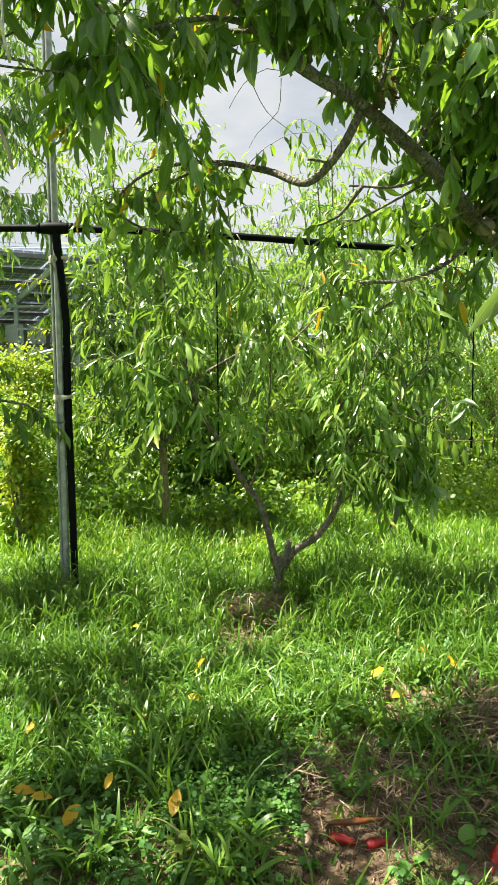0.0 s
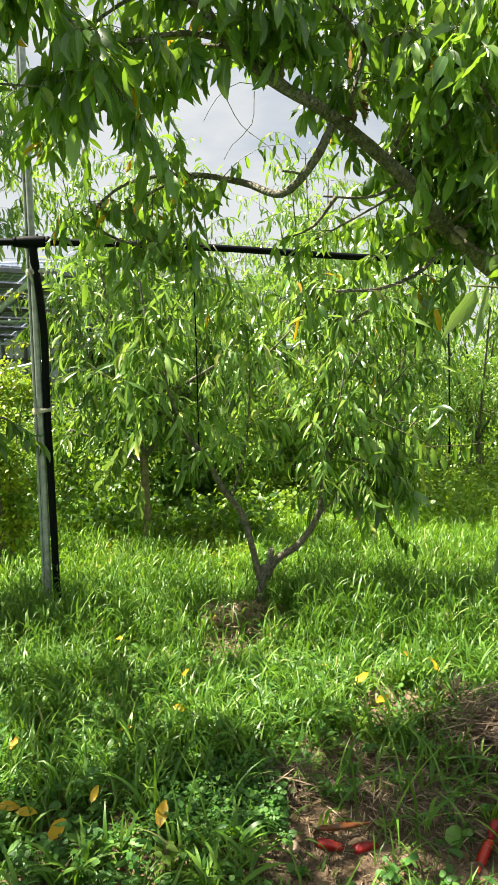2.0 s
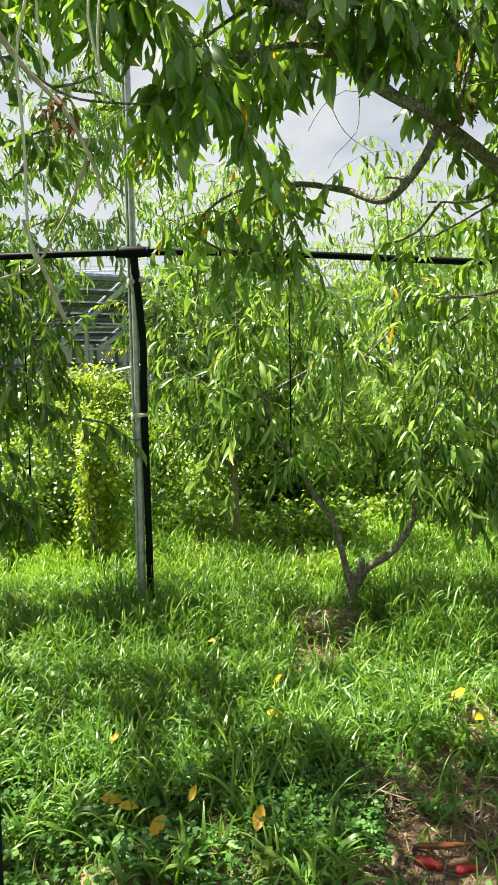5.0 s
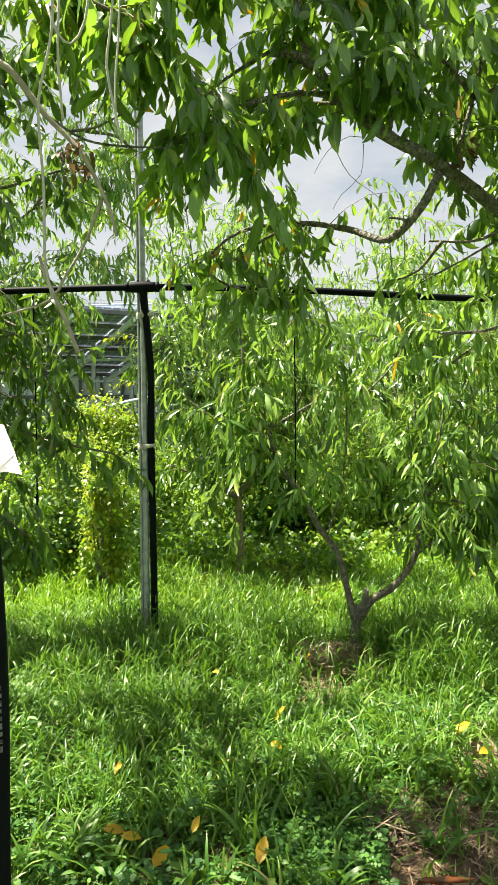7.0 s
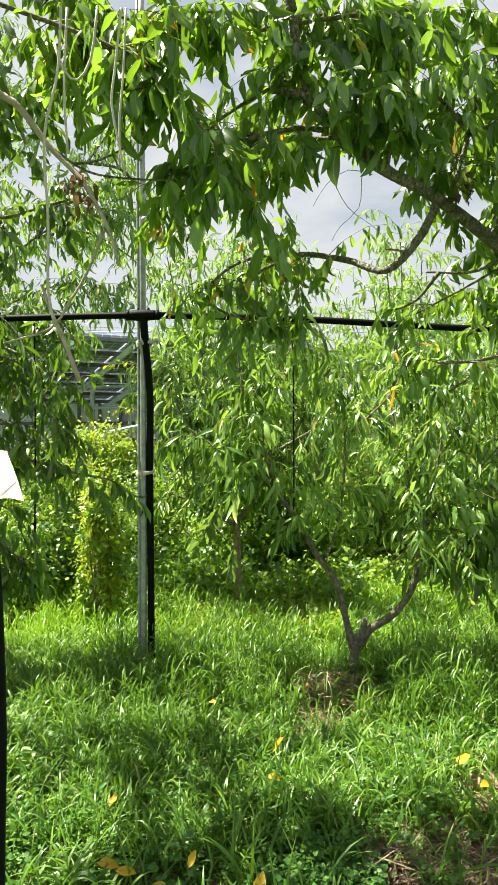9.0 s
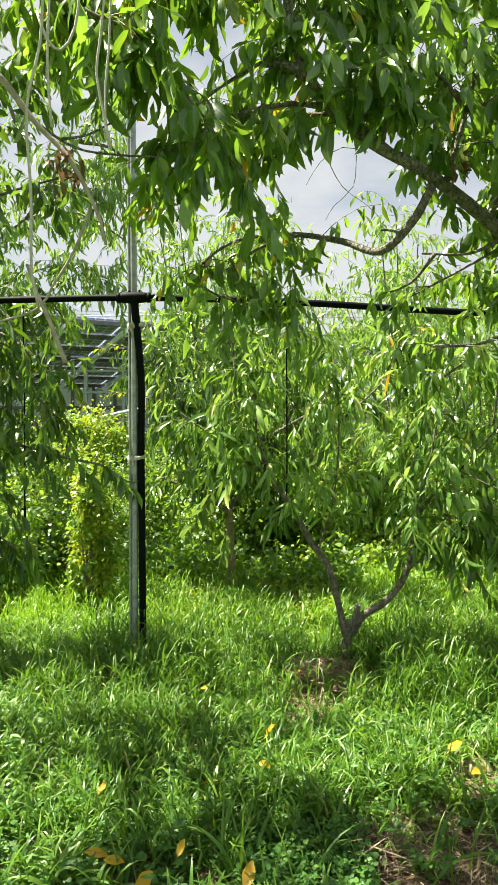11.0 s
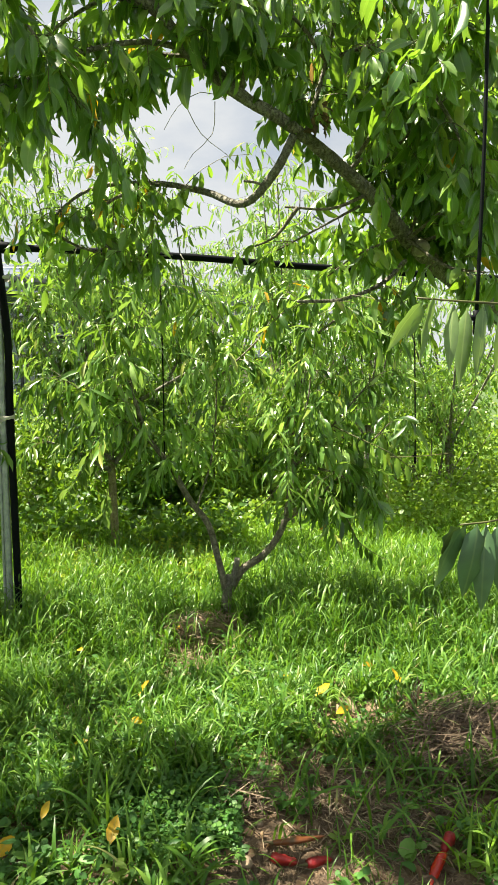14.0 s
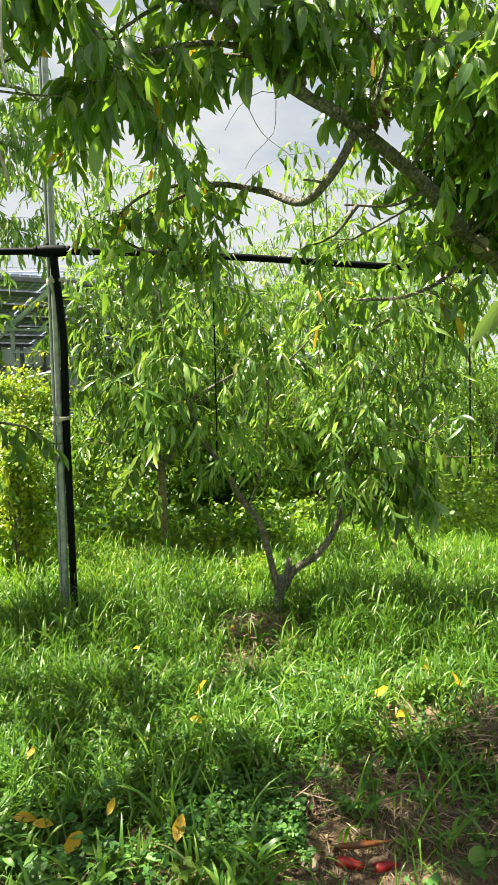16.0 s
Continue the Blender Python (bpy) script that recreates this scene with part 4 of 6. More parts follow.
limb("stub", rel([(0.31, 2.72, 2.22), (0.27, 2.70, 2.23), (0.22, 2.68, 2.23)]), (0.006, 0.0055, 0.005), old, sides=8)
limb("branch_scar", rel([(1.10, 3.30, 2.10), (1.09, 3.24, 2.085), (1.085, 3.225, 2.08)]), (0.045, 0.036, 0.03), old, mat_dead, 12, 0.06, "pale tan sawn wound on the limb")
limb("stub", rel([(-0.07, 2.42, 2.70), (-0.135, 2.40, 2.725), (-0.215, 2.38, 2.735)]), (0.022, 0.019, 0.018), old, sides=12, label="sawn side branch")
limb("sawn_end", rel([(-0.210, 2.38, 2.735), (-0.221, 2.38, 2.737)]), (0.0185, 0.0175), old, mat_dead, 12, 0.02, "pale sawn wood")
limb("branch", rel([(-0.13, 2.40, 2.79), (-0.265, 2.40, 2.725), (-0.40, 2.45, 2.675), (-0.49, 2.50, 2.63)]), (0.008, 0.007, 0.004), old, sides=8)
limb("stub", rel([(0.84, 2.93, 2.20), (0.84, 2.88, 2.21), (0.84, 2.85, 2.22)]), (0.014, 0.013, 0.011), old, sides=10)
limb("stub", rel([(0.66, 2.85, 2.32), (0.68, 2.80, 2.34), (0.70, 2.78, 2.35)]), (0.012, 0.008, 0.005), old, sides=8)
for b in ([(0.15, 2.50, 2.46), (0.06, 2.50, 2.48), (-0.02, 2.50, 2.43), (-0.07, 2.50, 2.35)], [(0.11, 2.50, 2.45), (0.10, 2.50, 2.34), (0.03, 2.50, 2.27), (-0.00, 2.50, 2.22)], [(-0.00, 2.50, 2.45), (0.06, 2.50, 2.34), (0.15, 2.50, 2.27), (0.20, 2.50, 2.22)], [(-0.11, 2.70, 2.10), (-0.13, 2.70, 2.03), (-0.20, 2.70, 1.99)]):
    limb("dry_twig", rel(b), (0.0016, 0.001), old, mat_dead, 5)
hole = [((-0.68, 2.65, 1.99), 0.13), ((-0.68, 2.65, 1.90), 0.10), ((0.07, 2.50, 2.36), 0.19), ((0.10, 2.70, 2.18), 0.11), ((0.02, 2.60, 2.41), 0.22), ((0.05, 2.60, 2.24), 0.14), ((0.01, 2.20, 2.24), 0.16), ((0.03, 2.75, 2.06), 0.10)]
hole += [(tuple(np.array(p) + np.array((-0.03, -0.25, -0.06))), 0.16) for p in smooth_line(main_limb[3:8], 0.1)]
holes = [(tuple(np.array(c) - OFF), r) for c, r in hole]
# the limb stays bare in front
clear = holes + [(tuple(np.array(c) - OFF), r) for c, r in (((0.70, 2.75, 2.28), 0.17), ((0.80, 2.85, 2.24), 0.18), ((0.90, 2.98, 2.18), 0.18), ((1.02, 3.12, 2.14), 0.18), ((0.86, 2.90, 2.38), 0.15), ((0.98, 3.02, 2.32), 0.15), ((-0.47, 2.40, 2.45), 0.085), ((-0.27, 2.45, 2.60), 0.085), ((-0.12, 2.50, 2.36), 0.085), ((-0.58, 2.50, 2.58), 0.085), ((-0.36, 2.52, 2.74), 0.085))]
crown(old, np.random.default_rng(33), [rel(b) for i, b in enumerate(subs) if i not in (0, 2, 9, 11, 12, 13, 14)] + [rel(main_limb[7:])], 405, 0.27, 10, 0.128, mat_leaf_near, LEAF_HIGH, spread=1.35, broad=0.275, yellow=0.012, gaps=clear, fall=1.0, hang=1.3, loose=0.3, arch=(0.2, 1.7), singles=lambda p: p[:, 1] + OFF[1] < 2.35)
crown(old, np.random.default_rng(36), [rel(b) for b in (subs[0][3:], subs[12], subs[13], subs[14], subs[2][1:])], 52, 0.28, 10, 0.10, mat_leaf_near, LEAF_HIGH, spread=1.4, broad=0.27, yellow=0.05, fall=1.0, first=0.0, hang=1.3, loose=0.3, arch=(0.5, 2.4))

low = [[(-0.54, 2.70, 2.07), (-0.42, 2.72, 1.99), (-0.22, 2.75, 1.95), (-0.06, 2.78, 1.97)], [(-0.38, 2.65, 2.08), (-0.30, 2.66, 1.98), (-0.16, 2.68, 1.9)], [(0.72, 2.92, 2.20), (0.52, 2.82, 2.08), (0.36, 2.85, 2.00)], [(0.95, 3.15, 2.12), (0.74, 3.05, 2.02), (0.60, 3.0, 1.92)]]
for b in low:
    limb("branch", rel(b), (0.006, 0.003), old, mat_bark_young, 7)
crown(old, np.random.default_rng(24), [rel(b) for b in low], 38, 0.26, 9, 0.108, mat_leaf_near, LEAF_HIGH, spread=1.6, broad=0.26, fall=0.9, first=0.1, hang=1.3, arch=(0.3, 1.7))
crown(old, np.random.default_rng(37), [rel(b) for b in ([(0.81, 3.10, 2.30), (0.92, 3.10, 2.54), (0.97, 3.00, 2.81)], [(1.10, 3.40, 2.13), (1.20, 3.30, 2.28), (1.31, 3.20, 2.43)], [(0.43, 2.75, 2.45), (0.36, 2.90, 2.77), (0.41, 3.00, 3.07)], [(0.21, 2.70, 2.55), (-0.14, 2.90, 2.77), (-0.47, 3.00, 2.90)])], 150, 0.30, 11, 0.118, mat_leaf, LEAF_HIGH, broad=0.29, fall=1.0, first=0.0, gaps=clear + [(tuple(np.array((0.05, 2.90, 2.49)) - OFF), 0.34)], hang=1.1, arch=(0.3, 1.9))

crown(old, np.random.default_rng(28), [rel(b) for b in ([(0.83, 3.20, 2.33), (0.95, 3.20, 2.57), (1.00, 3.10, 2.86)], [(1.13, 3.50, 2.15), (1.24, 3.40, 2.30), (1.35, 3.30, 2.46)], [(0.62, 3.10, 2.72), (0.76, 3.10, 2.90), (0.92, 3.00, 2.98)])], 140, 0.3, 11, 0.118, mat_leaf, LEAF_HIGH, broad=0.3, fall=1.0, first=0.0, gaps=holes, hang=1.1, arch=(0.3, 1.9))
top = [[(-0.14, 2.36, 2.95), (0.3, 2.5, 3.06), (0.62, 2.55, 3.02), (0.9, 2.6, 2.95)], [(-0.14, 2.36, 2.97), (-0.5, 2.42, 3.04), (-0.85, 2.48, 2.98), (-1.05, 2.5, 2.9)]]
for b in top:
    limb("branch", rel(b), (0.009, 0.004), old, mat_bark_young, 7)
crown(old, np.random.default_rng(22), [rel(b) for b in top], 80, 0.28, 10, 0.12, mat_leaf_near, LEAF_HIGH, spread=1.3, broad=0.28, fall=1.0, first=0.1, gaps=holes, hang=1.2, arch=(0.3, 1.8))
more = [[(1.01, 3.20, 2.12), (1.14, 3.20, 2.43), (1.31, 3.10, 2.64), (1.36, 3.00, 2.89)], [(0.65, 3.10, 2.69), (0.90, 3.10, 2.83), (1.16, 3.00, 2.93)], [(1.07, 3.30, 2.12), (1.28, 3.20, 2.18), (1.47, 3.10, 2.33)], [(0.76, 2.95, 2.38), (0.92, 3.00, 2.53), (1.12, 3.00, 2.47)], [(1.11, 3.45, 2.14), (0.98, 3.50, 2.14), (0.72, 3.50, 2.22)]]
for b in more:
    limb("branch", rel(b), (0.009, 0.004), old, mat_bark_young, 7)
crown(old, np.random.default_rng(30), [rel(b) for b in more], 190, 0.28, 11, 0.12, mat_leaf_near, LEAF_HIGH, spread=1.2, broad=0.31, fall=1.0, first=0.1, gaps=clear, hang=1.2, arch=(0.2, 1.8))



def facing(parent, twig, leaves, width, mat):
    """Single large leaves hanging close by, each given by its foot and its tip."""
    tube("twig", twig, (0.004, 0.002), mat_twig, parent, 6, 0.03)
    for k, (foot, tip) in enumerate(leaves):
        d = np.array(tip) - np.array(foot)
        L = float(np.linalg.norm(d))
        me = leaves_mesh("leaf", [(0, 0, 0)], [d], L, width * (1 + 0.12 * math.sin(k * 2.7)), 0.05, math.pi / 2 + 0.5 * math.sin(k * 2.2 + 0.6), LEAF_HIGH, 0.22)
        part("leaf", me, mat, parent).location = foot


facing(old, rel([(0.99, 1.60, 1.70), (0.80, 1.50, 1.65), (0.67, 1.45, 1.645), (0.52, 1.45, 1.655)]),
       [rel(q) for q in (((0.535, 1.45, 1.650), (0.451, 1.43, 1.547)), ((0.559, 1.45, 1.663), (0.518, 1.42, 1.523)), ((0.600, 1.45, 1.647), (0.583, 1.42, 1.504)),
                         ((0.665, 1.45, 1.644), (0.641, 1.42, 1.492)), ((0.538, 1.46, 1.643), (0.497, 1.45, 1.571)), ((0.638, 1.47, 1.640), (0.620, 1.46, 1.474)), ((0.72, 1.47, 1.650), (0.70, 1.46, 1.50)))], 0.033, mat_leaf_pale_lit)
facing(old, rel([(0.97, 1.50, 1.25), (0.79, 1.40, 1.22), (0.66, 1.32, 1.20), (0.57, 1.30, 1.195)]),
       [rel(q) for q in (((0.583, 1.30, 1.197), (0.513, 1.28, 1.079)), ((0.606, 1.30, 1.197), (0.570, 1.28, 1.060)), ((0.627, 1.31, 1.196), (0.609, 1.28, 1.030)),
                         ((0.570, 1.30, 1.192), (0.529, 1.29, 1.141)), ((0.655, 1.31, 1.20), (0.65, 1.29, 1.06)))], 0.050, mat_leaf_shaded)
# unseen boughs above the view, added to shade the ground in front
shade_boughs = [
    [(-0.145, 2.36, 2.99), (-0.2, 2.3, 3.2), (-0.5, 2.1, 3.6)],
    [(1.75, 3.9, 1.85), (1.7, 3.2, 2.9), (1.6, 2.3, 3.4), (1.4, 1.6, 3.5)],
    [(1.7, 3.2, 2.9), (1.1, 2.9, 3.4), (0.6, 2.6, 3.7)],
    [(-0.1, 2.3, 3.2), (-0.6, 1.9, 3.35), (-1.1, 1.5, 3.45), (-1.5, 1.0, 3.4)],
    [(-0.6, 1.9, 3.35), (-0.8, 1.4, 3.5), (-0.7, 0.9, 3.5)],
]
for b in shade_boughs:
    limb("branch", rel(b), (0.02, 0.006), old, mat_bark, 7)
crown(old, np.random.default_rng(29), [rel(b) for b in shade_boughs[3:]], 80, 0.4, 13, 0.13, mat_leaf, LEAF_MID, fall=0.6, first=0.2)
crown(old, np.random.default_rng(34), [rel(b) for b in shade_boughs[:3]], 55, 0.42, 13, 0.13, mat_leaf, LEAF_MID, fall=0.6)

# ================= tree at the edge, shaded =================
side_tree = thing("peach_tree", "shaded peach tree with dark hanging leaves and dead twigs", "tree", "peach trees", (-2.7, 3.2, 0))
OFF2 = np.array((-2.7, 3.2, 0))


def rel2(pts):
    return [tuple(np.array(p) - OFF2) for p in pts]


limb("trunk", [(0, 0, -0.1), (0, 0, 0.3), (0.05, 0, 0.9), (0.1, 0, 1.4)], (0.1, 0.08, 0.07, 0.06), side_tree, sides=12)
B3 = [
    [(-2.6, 3.2, 1.3), (-2.43, 4.00, 2.13), (-1.91, 3.90, 2.01), (-1.55, 3.85, 1.77)],
    [(-2.6, 3.2, 1.2), (-2.37, 4.00, 1.50), (-1.89, 3.90, 1.37), (-1.55, 3.85, 1.28), (-1.24, 3.85, 1.22)],
    [(-2.6, 3.2, 1.4), (-1.85, 2.90, 2.57), (-1.36, 2.70, 2.82), (-1.12, 2.60, 2.92)],
    [(-2.6, 3.2, 1.4), (-1.95, 3.20, 2.45), (-1.59, 3.30, 2.61), (-1.33, 3.40, 2.72)],
    [(-2.6, 3.2, 1.2), (-2.58, 4.00, 1.01), (-2.05, 3.90, 0.88), (-1.78, 3.85, 0.72)],
    [(-1.36, 2.70, 2.82), (-1.03, 2.60, 3.00), (-0.80, 2.60, 3.13)],
    # the next four reach out of view, added to shade the near ground
    [(-2.6, 3.2, 1.4), (-2.6, 2.3, 2.4), (-2.3, 1.7, 3.0), (-1.8, 1.5, 3.2)],
    [(-2.6, 3.2, 1.4), (-2.7, 2.0, 2.4), (-2.5, 1.3, 3.0), (-2.0, 1.0, 3.2)],
    [(-2.6, 2.3, 2.4), (-2.1, 2.0, 3.0), (-1.6, 2.1, 3.4)],
    [(-2.6, 2.3, 2.4), (-2.15, 2.5, 2.95), (-1.6, 2.6, 3.3)],
    [(-2.6, 3.2, 1.3), (-2.38, 4.10, 1.90), (-1.89, 4.00, 1.78), (-1.54, 3.90, 1.50)],
    [(-2.6, 3.2, 1.4), (-2.42, 4.20, 2.31), (-1.85, 4.10, 2.21), (-1.62, 4.05, 2.06)],
    # two more unseen branches, added only for their shade
    [(-2.3, 1.7, 3.0), (-1.95, 1.95, 3.12), (-1.5, 1.95, 3.22)],
    [(-2.5, 1.3, 3.0), (-2.15, 1.65, 3.08), (-1.75, 1.70, 3.2)],
]
for b in B3:
    limb("branch", rel2(b), (0.022, 0.006), side_tree, sides=8)
crown(side_tree, np.random.default_rng(38), [rel2(b) for b in (B3[0], B3[1], B3[4], B3[10], B3[11])], 160, 0.32, 13, 0.13, mat_leaf, LEAF_MID, broad=0.22, fall=1.1, first=0.35, hang=1.1, arch=(0.4, 1.9))
crown(side_tree, np.random.default_rng(35), [rel2(b) for b in (B3[2], B3[3], B3[5])], 95, 0.36, 13, 0.118, mat_leaf, LEAF_HIGH, fall=1.0, first=0.3, hang=1.0, arch=(0.4, 1.9))
# dense foliage on the unseen branches, there to cast shade
crown(side_tree, np.random.default_rng(39), [rel2(b) for b in B3[6:10] + B3[12:]], 430, 0.42, 13, 0.13, mat_leaf, LEAF_MID, fall=0.6, first=0.5)
dead = [(-1.24, 2.20, 2.70), (-1.10, 2.20, 2.64), (-0.97, 2.20, 2.48), (-0.85, 2.20, 2.35), (-0.76, 2.20, 2.18), (-0.73, 2.20, 2.07)]
limb("dead_branch", rel2(dead), (0.013, 0.011, 0.008, 0.005), side_tree, mat_dead, 8, label="bare pale dead branch")
limb("dead_twig", rel2([(-0.78, 2.20, 2.19), (-0.84, 2.20, 2.05), (-0.91, 2.20, 1.94), (-0.97, 2.20, 1.86), (-1.14, 2.20, 1.81)]), (0.006, 0.004), side_tree, mat_dead, 6)
limb("dead_twig", rel2([(-0.97, 2.20, 2.48), (-0.85, 2.25, 2.41), (-0.71, 2.30, 2.40), (-0.55, 2.30, 2.39)]), (0.005, 0.003), side_tree, mat_bark, 6)
limb("dead_twig", rel2([(-0.90, 2.25, 2.44), (-0.81, 2.25, 2.45), (-0.72, 2.25, 2.49)]), (0.005, 0.003), side_tree, mat_bark, 6)

limb("dead_twig", rel2([(-1.00, 2.20, 2.01), (-0.97, 2.20, 1.92), (-0.92, 2.20, 1.81), (-0.87, 2.20, 1.68)]), (0.005, 0.007, 0.008), side_tree, mat_dead, 8, label="pale peeled dead twig")
edge = [[(-2.05, 3.8, 2.0), (-1.75, 3.8, 1.88), (-1.6, 3.8, 1.62)], [(-2.05, 3.8, 1.62), (-1.78, 3.8, 1.52), (-1.62, 3.8, 1.3)], [(-2.1, 3.8, 1.15), (-1.82, 3.8, 1.02), (-1.7, 3.8, 0.82)], [(-2.1, 3.75, 0.8), (-1.9, 3.75, 0.66)], [(-2.1, 3.75, 2.3), (-1.85, 3.75, 2.15), (-1.7, 3.75, 1.95)]]
for b in edge:
    limb("branch", rel2(b), (0.007, 0.003), side_tree, mat_bark_young, 6)
crown(side_tree, np.random.default_rng(23), [rel2(b) for b in edge], 46, 0.26, 12, 0.13, mat_leaf, LEAF_HIGH, broad=0.23, fall=1.1, first=0.0, hang=1.2, arch=(0.4, 1.8))
rng = np.random.default_rng(91)
for k in range(30):
    p = np.array((-0.88, 2.20, 2.31)) + rng.normal(size=3) * 0.035 - OFF2
    me = leaves_mesh("dry_leaf", [(0, 0, 0)], [unit(rng.normal(size=3) + np.array([0, 0, -0.3]))], 0.04 * rng.uniform(0.7, 1.3), 0.02, 0.4, rng.uniform(-1, 1), LEAF_HIGH, 0.5)
    part("dry_leaf", me, mat_leaf_brown, side_tree).location = p
for k in range(16):
    p = np.array((0.50, 2.55, 2.41)) + rng.normal(size=3) * 0.025 - OFF
    me = leaves_mesh("dry_leaf", [(0, 0, 0)], [unit(rng.normal(size=3) + np.array([0, 0, -0.3]))], 0.04 * rng.uniform(0.7, 1.3), 0.02, 0.4, rng.uniform(-1, 1), LEAF_HIGH, 0.5)
    part("dry_leaf", me, mat_leaf_brown, old).location = p

# ================= trees and shrubs behind =================
def back_tree(label, x, y, height, width, seed, shoots=110, mat=None, low=0.35, leaf=0.115, template=None, reach=0.5, girth=1.0):
    """A peach tree seen from a distance: trunk, five or six limbs and a crown of hanging leaves."""
    rng = np.random.default_rng(seed)
    o = thing("peach_tree", label, "tree", "peach trees", (x, y, 0))
    fork = height * low * 0.7
    limb("trunk", [(0, 0, -0.1), (0.02, 0, fork * 0.5), (0, 0.02, fork)], (0.045 * girth, 0.035 * girth, 0.03 * girth), o, sides=8)
    lines = []
    for k in range(7):
        a = k * 2 * math.pi / 7 + rng.uniform(-0.3, 0.3)
        w, h = width * rng.uniform(0.55, 1.0), height * rng.uniform(0.72, 0.98)
        ln = [(0, 0, fork * 0.95), (math.cos(a) * w * 0.4, math.sin(a) * w * 0.4, fork + (h - fork) * 0.35), (math.cos(a) * w * 0.75, math.sin(a) * w * 0.75, fork + (h - fork) * 0.7), (math.cos(a) * w, math.sin(a) * w, h)]
        lines.append(ln)
        limb("limb", ln, (0.018 * girth, 0.005), o, sides=6)
    crown(o, rng, lines, int(shoots * 1.55), reach, 16, leaf * 1.2, mat or mat_leaf, template or LEAF_LOW, gaps=[((c[0] - x, c[1] - y, c[2]), r) for c, r in GLIMPSES], broad=0.17, fall=0.9, rise=0.3, hang=0.9, arch=(0.5, 1.8))
    return o


tall = thing("peach_tree", "tall peach tree with light green leaves against the sky", "tree", "peach trees")
T0 = (-3.3, 6.0, 1.7)
limb("trunk", [(-3.3, 6.0, -0.1), (-3.32, 6.0, 0.9), (-3.3, 6.0, 1.75)], (0.08, 0.06, 0.05), tall)
BT = [
    [T0, (-3.12, 5.95, 2.73), (-2.55, 5.90, 3.26), (-1.95, 5.80, 3.45), (-1.63, 5.80, 3.39)],
    [T0, (-3.10, 5.95, 3.49), (-2.64, 5.90, 4.09), (-2.23, 5.80, 4.70)],
    [T0, (-3.07, 5.95, 2.48), (-2.52, 5.80, 2.74), (-2.08, 5.70, 2.80), (-1.83, 5.70, 2.66)],
    [(-2.55, 5.90, 3.26), (-2.04, 5.80, 3.88), (-1.64, 5.80, 4.38)],
    [(-2.64, 5.90, 4.09), (-2.88, 5.90, 4.79), (-3.02, 5.90, 5.37)],
    [T0, (-3.8, 6.3, 2.6), (-4.2, 6.6, 3.6)],
    [(-2.55, 5.90, 3.26), (-2.19, 6.20, 3.38), (-1.82, 6.30, 3.19), (-1.62, 6.30, 2.98)],
    [(-2.04, 5.80, 3.88), (-1.78, 6.10, 3.89), (-1.52, 6.20, 3.51)],
    [(-2.52, 5.80, 2.74), (-2.35, 6.00, 2.52), (-2.22, 6.00, 2.32)],
]
for b in BT:
    limb("limb", b, (0.02, 0.005), tall, sides=6)
crown(tall, np.random.default_rng(41), BT, 400, 0.42, 15, 0.14, mat_leaf_sunlit, LEAF_MID, broad=0.175, fall=1.0, hang=0.9, arch=(0.5, 1.9))
back_tree("leafy peach tree beyond the post", -1.1, 7.2, 4.0, 0.6, 42, 150, mat_leaf_sunlit, low=0.5)
back_tree("leafy peach tree behind the young one", 0.1, 7.4, 3.35, 1.0, 43, 150, mat_leaf_sunlit)
back_tree("peach tree with a tall light shoot", 0.85, 6.2, 3.4, 0.4, 44, 110, mat_leaf_sunlit, low=0.3, girth=0.5)
back_tree("peach tree with a forked dark trunk", (2.82, 7.64, -0.00)[0], (2.82, 7.64, -0.00)[1], 2.7, 1.2, 45, 87, mat_leaf_sunlit)
back_tree("tall sunlit peach tree behind the young one", (1.63, 6.60, 2.63)[0], 6.6, 3.3, 0.75, 50, 150, mat_leaf_sunlit, low=0.35, girth=0.7)
back_tree("peach tree in the next row", 3.2, 8.6, 3.3, 1.3, 46, 110, mat_leaf_sunlit)
back_tree("peach tree in the next row", 1.4, 9.6, 3.7, 1.3, 47, 120, mat_leaf_sunlit)
back_tree("peach tree in the next row", -0.8, 10.2, 3.8, 1.3, 48, 120, mat_leaf_sunlit)
back_tree("peach tree in the next row", 4.4, 6.8, 3.4, 1.3, 49, 80, mat_leaf_sunlit)

bush("yellow-green vine climbing over a thin shrub", (-1.66, 4.95, 0.6), (0.22, 0.22, 0.8), 2600, 0.04, mat_bush_yellow, 61, 0.7, 12, mat2=mat_bush_light)
bush("low tangle of light green creepers", ((-2.41, 5.40, 0.37)[0], 5.7, 0.35), (0.9, 0.4, 0.55), 6000, 0.05, mat_bush_light, 73, 0.65, 14, mat2=mat_bush)
bush("yellow-green shrub behind the vine", ((-2.33, 6.50, 1.16)[0], 6.6, 1.25), (0.55, 0.4, 0.4), 3500, 0.05, mat_bush_yellow, 74, 0.5, 9, mat2=mat_bush_light)
bush("dark green shrub with broad leaves", (-2.45, 5.3, 0.4), (0.5, 0.5, 0.5), 2600, 0.055, mat_bush_light, 62, 0.6, mat2=mat_bush)
bush("dense dark green vine thicket", (-0.45, 6.6, 0.55), (0.9, 0.5, 0.75), 9000, 0.055, mat_bush, 63, 0.7, 14, mat2=mat_bush_light)
bush("dense green shrub behind the grass", (0.9, 7.6, 0.7), (1.2, 0.6, 0.9), 9000, 0.05, mat_bush_light, 64, 0.6, 14, mat2=mat_bush)
bush("small-leaved green shrub among trees", (2.6, 7.6, 0.9), (1.2, 0.8, 1.0), 5200, 0.045, mat_bush_light, 65, 0.6, 16, mat2=mat_bush)
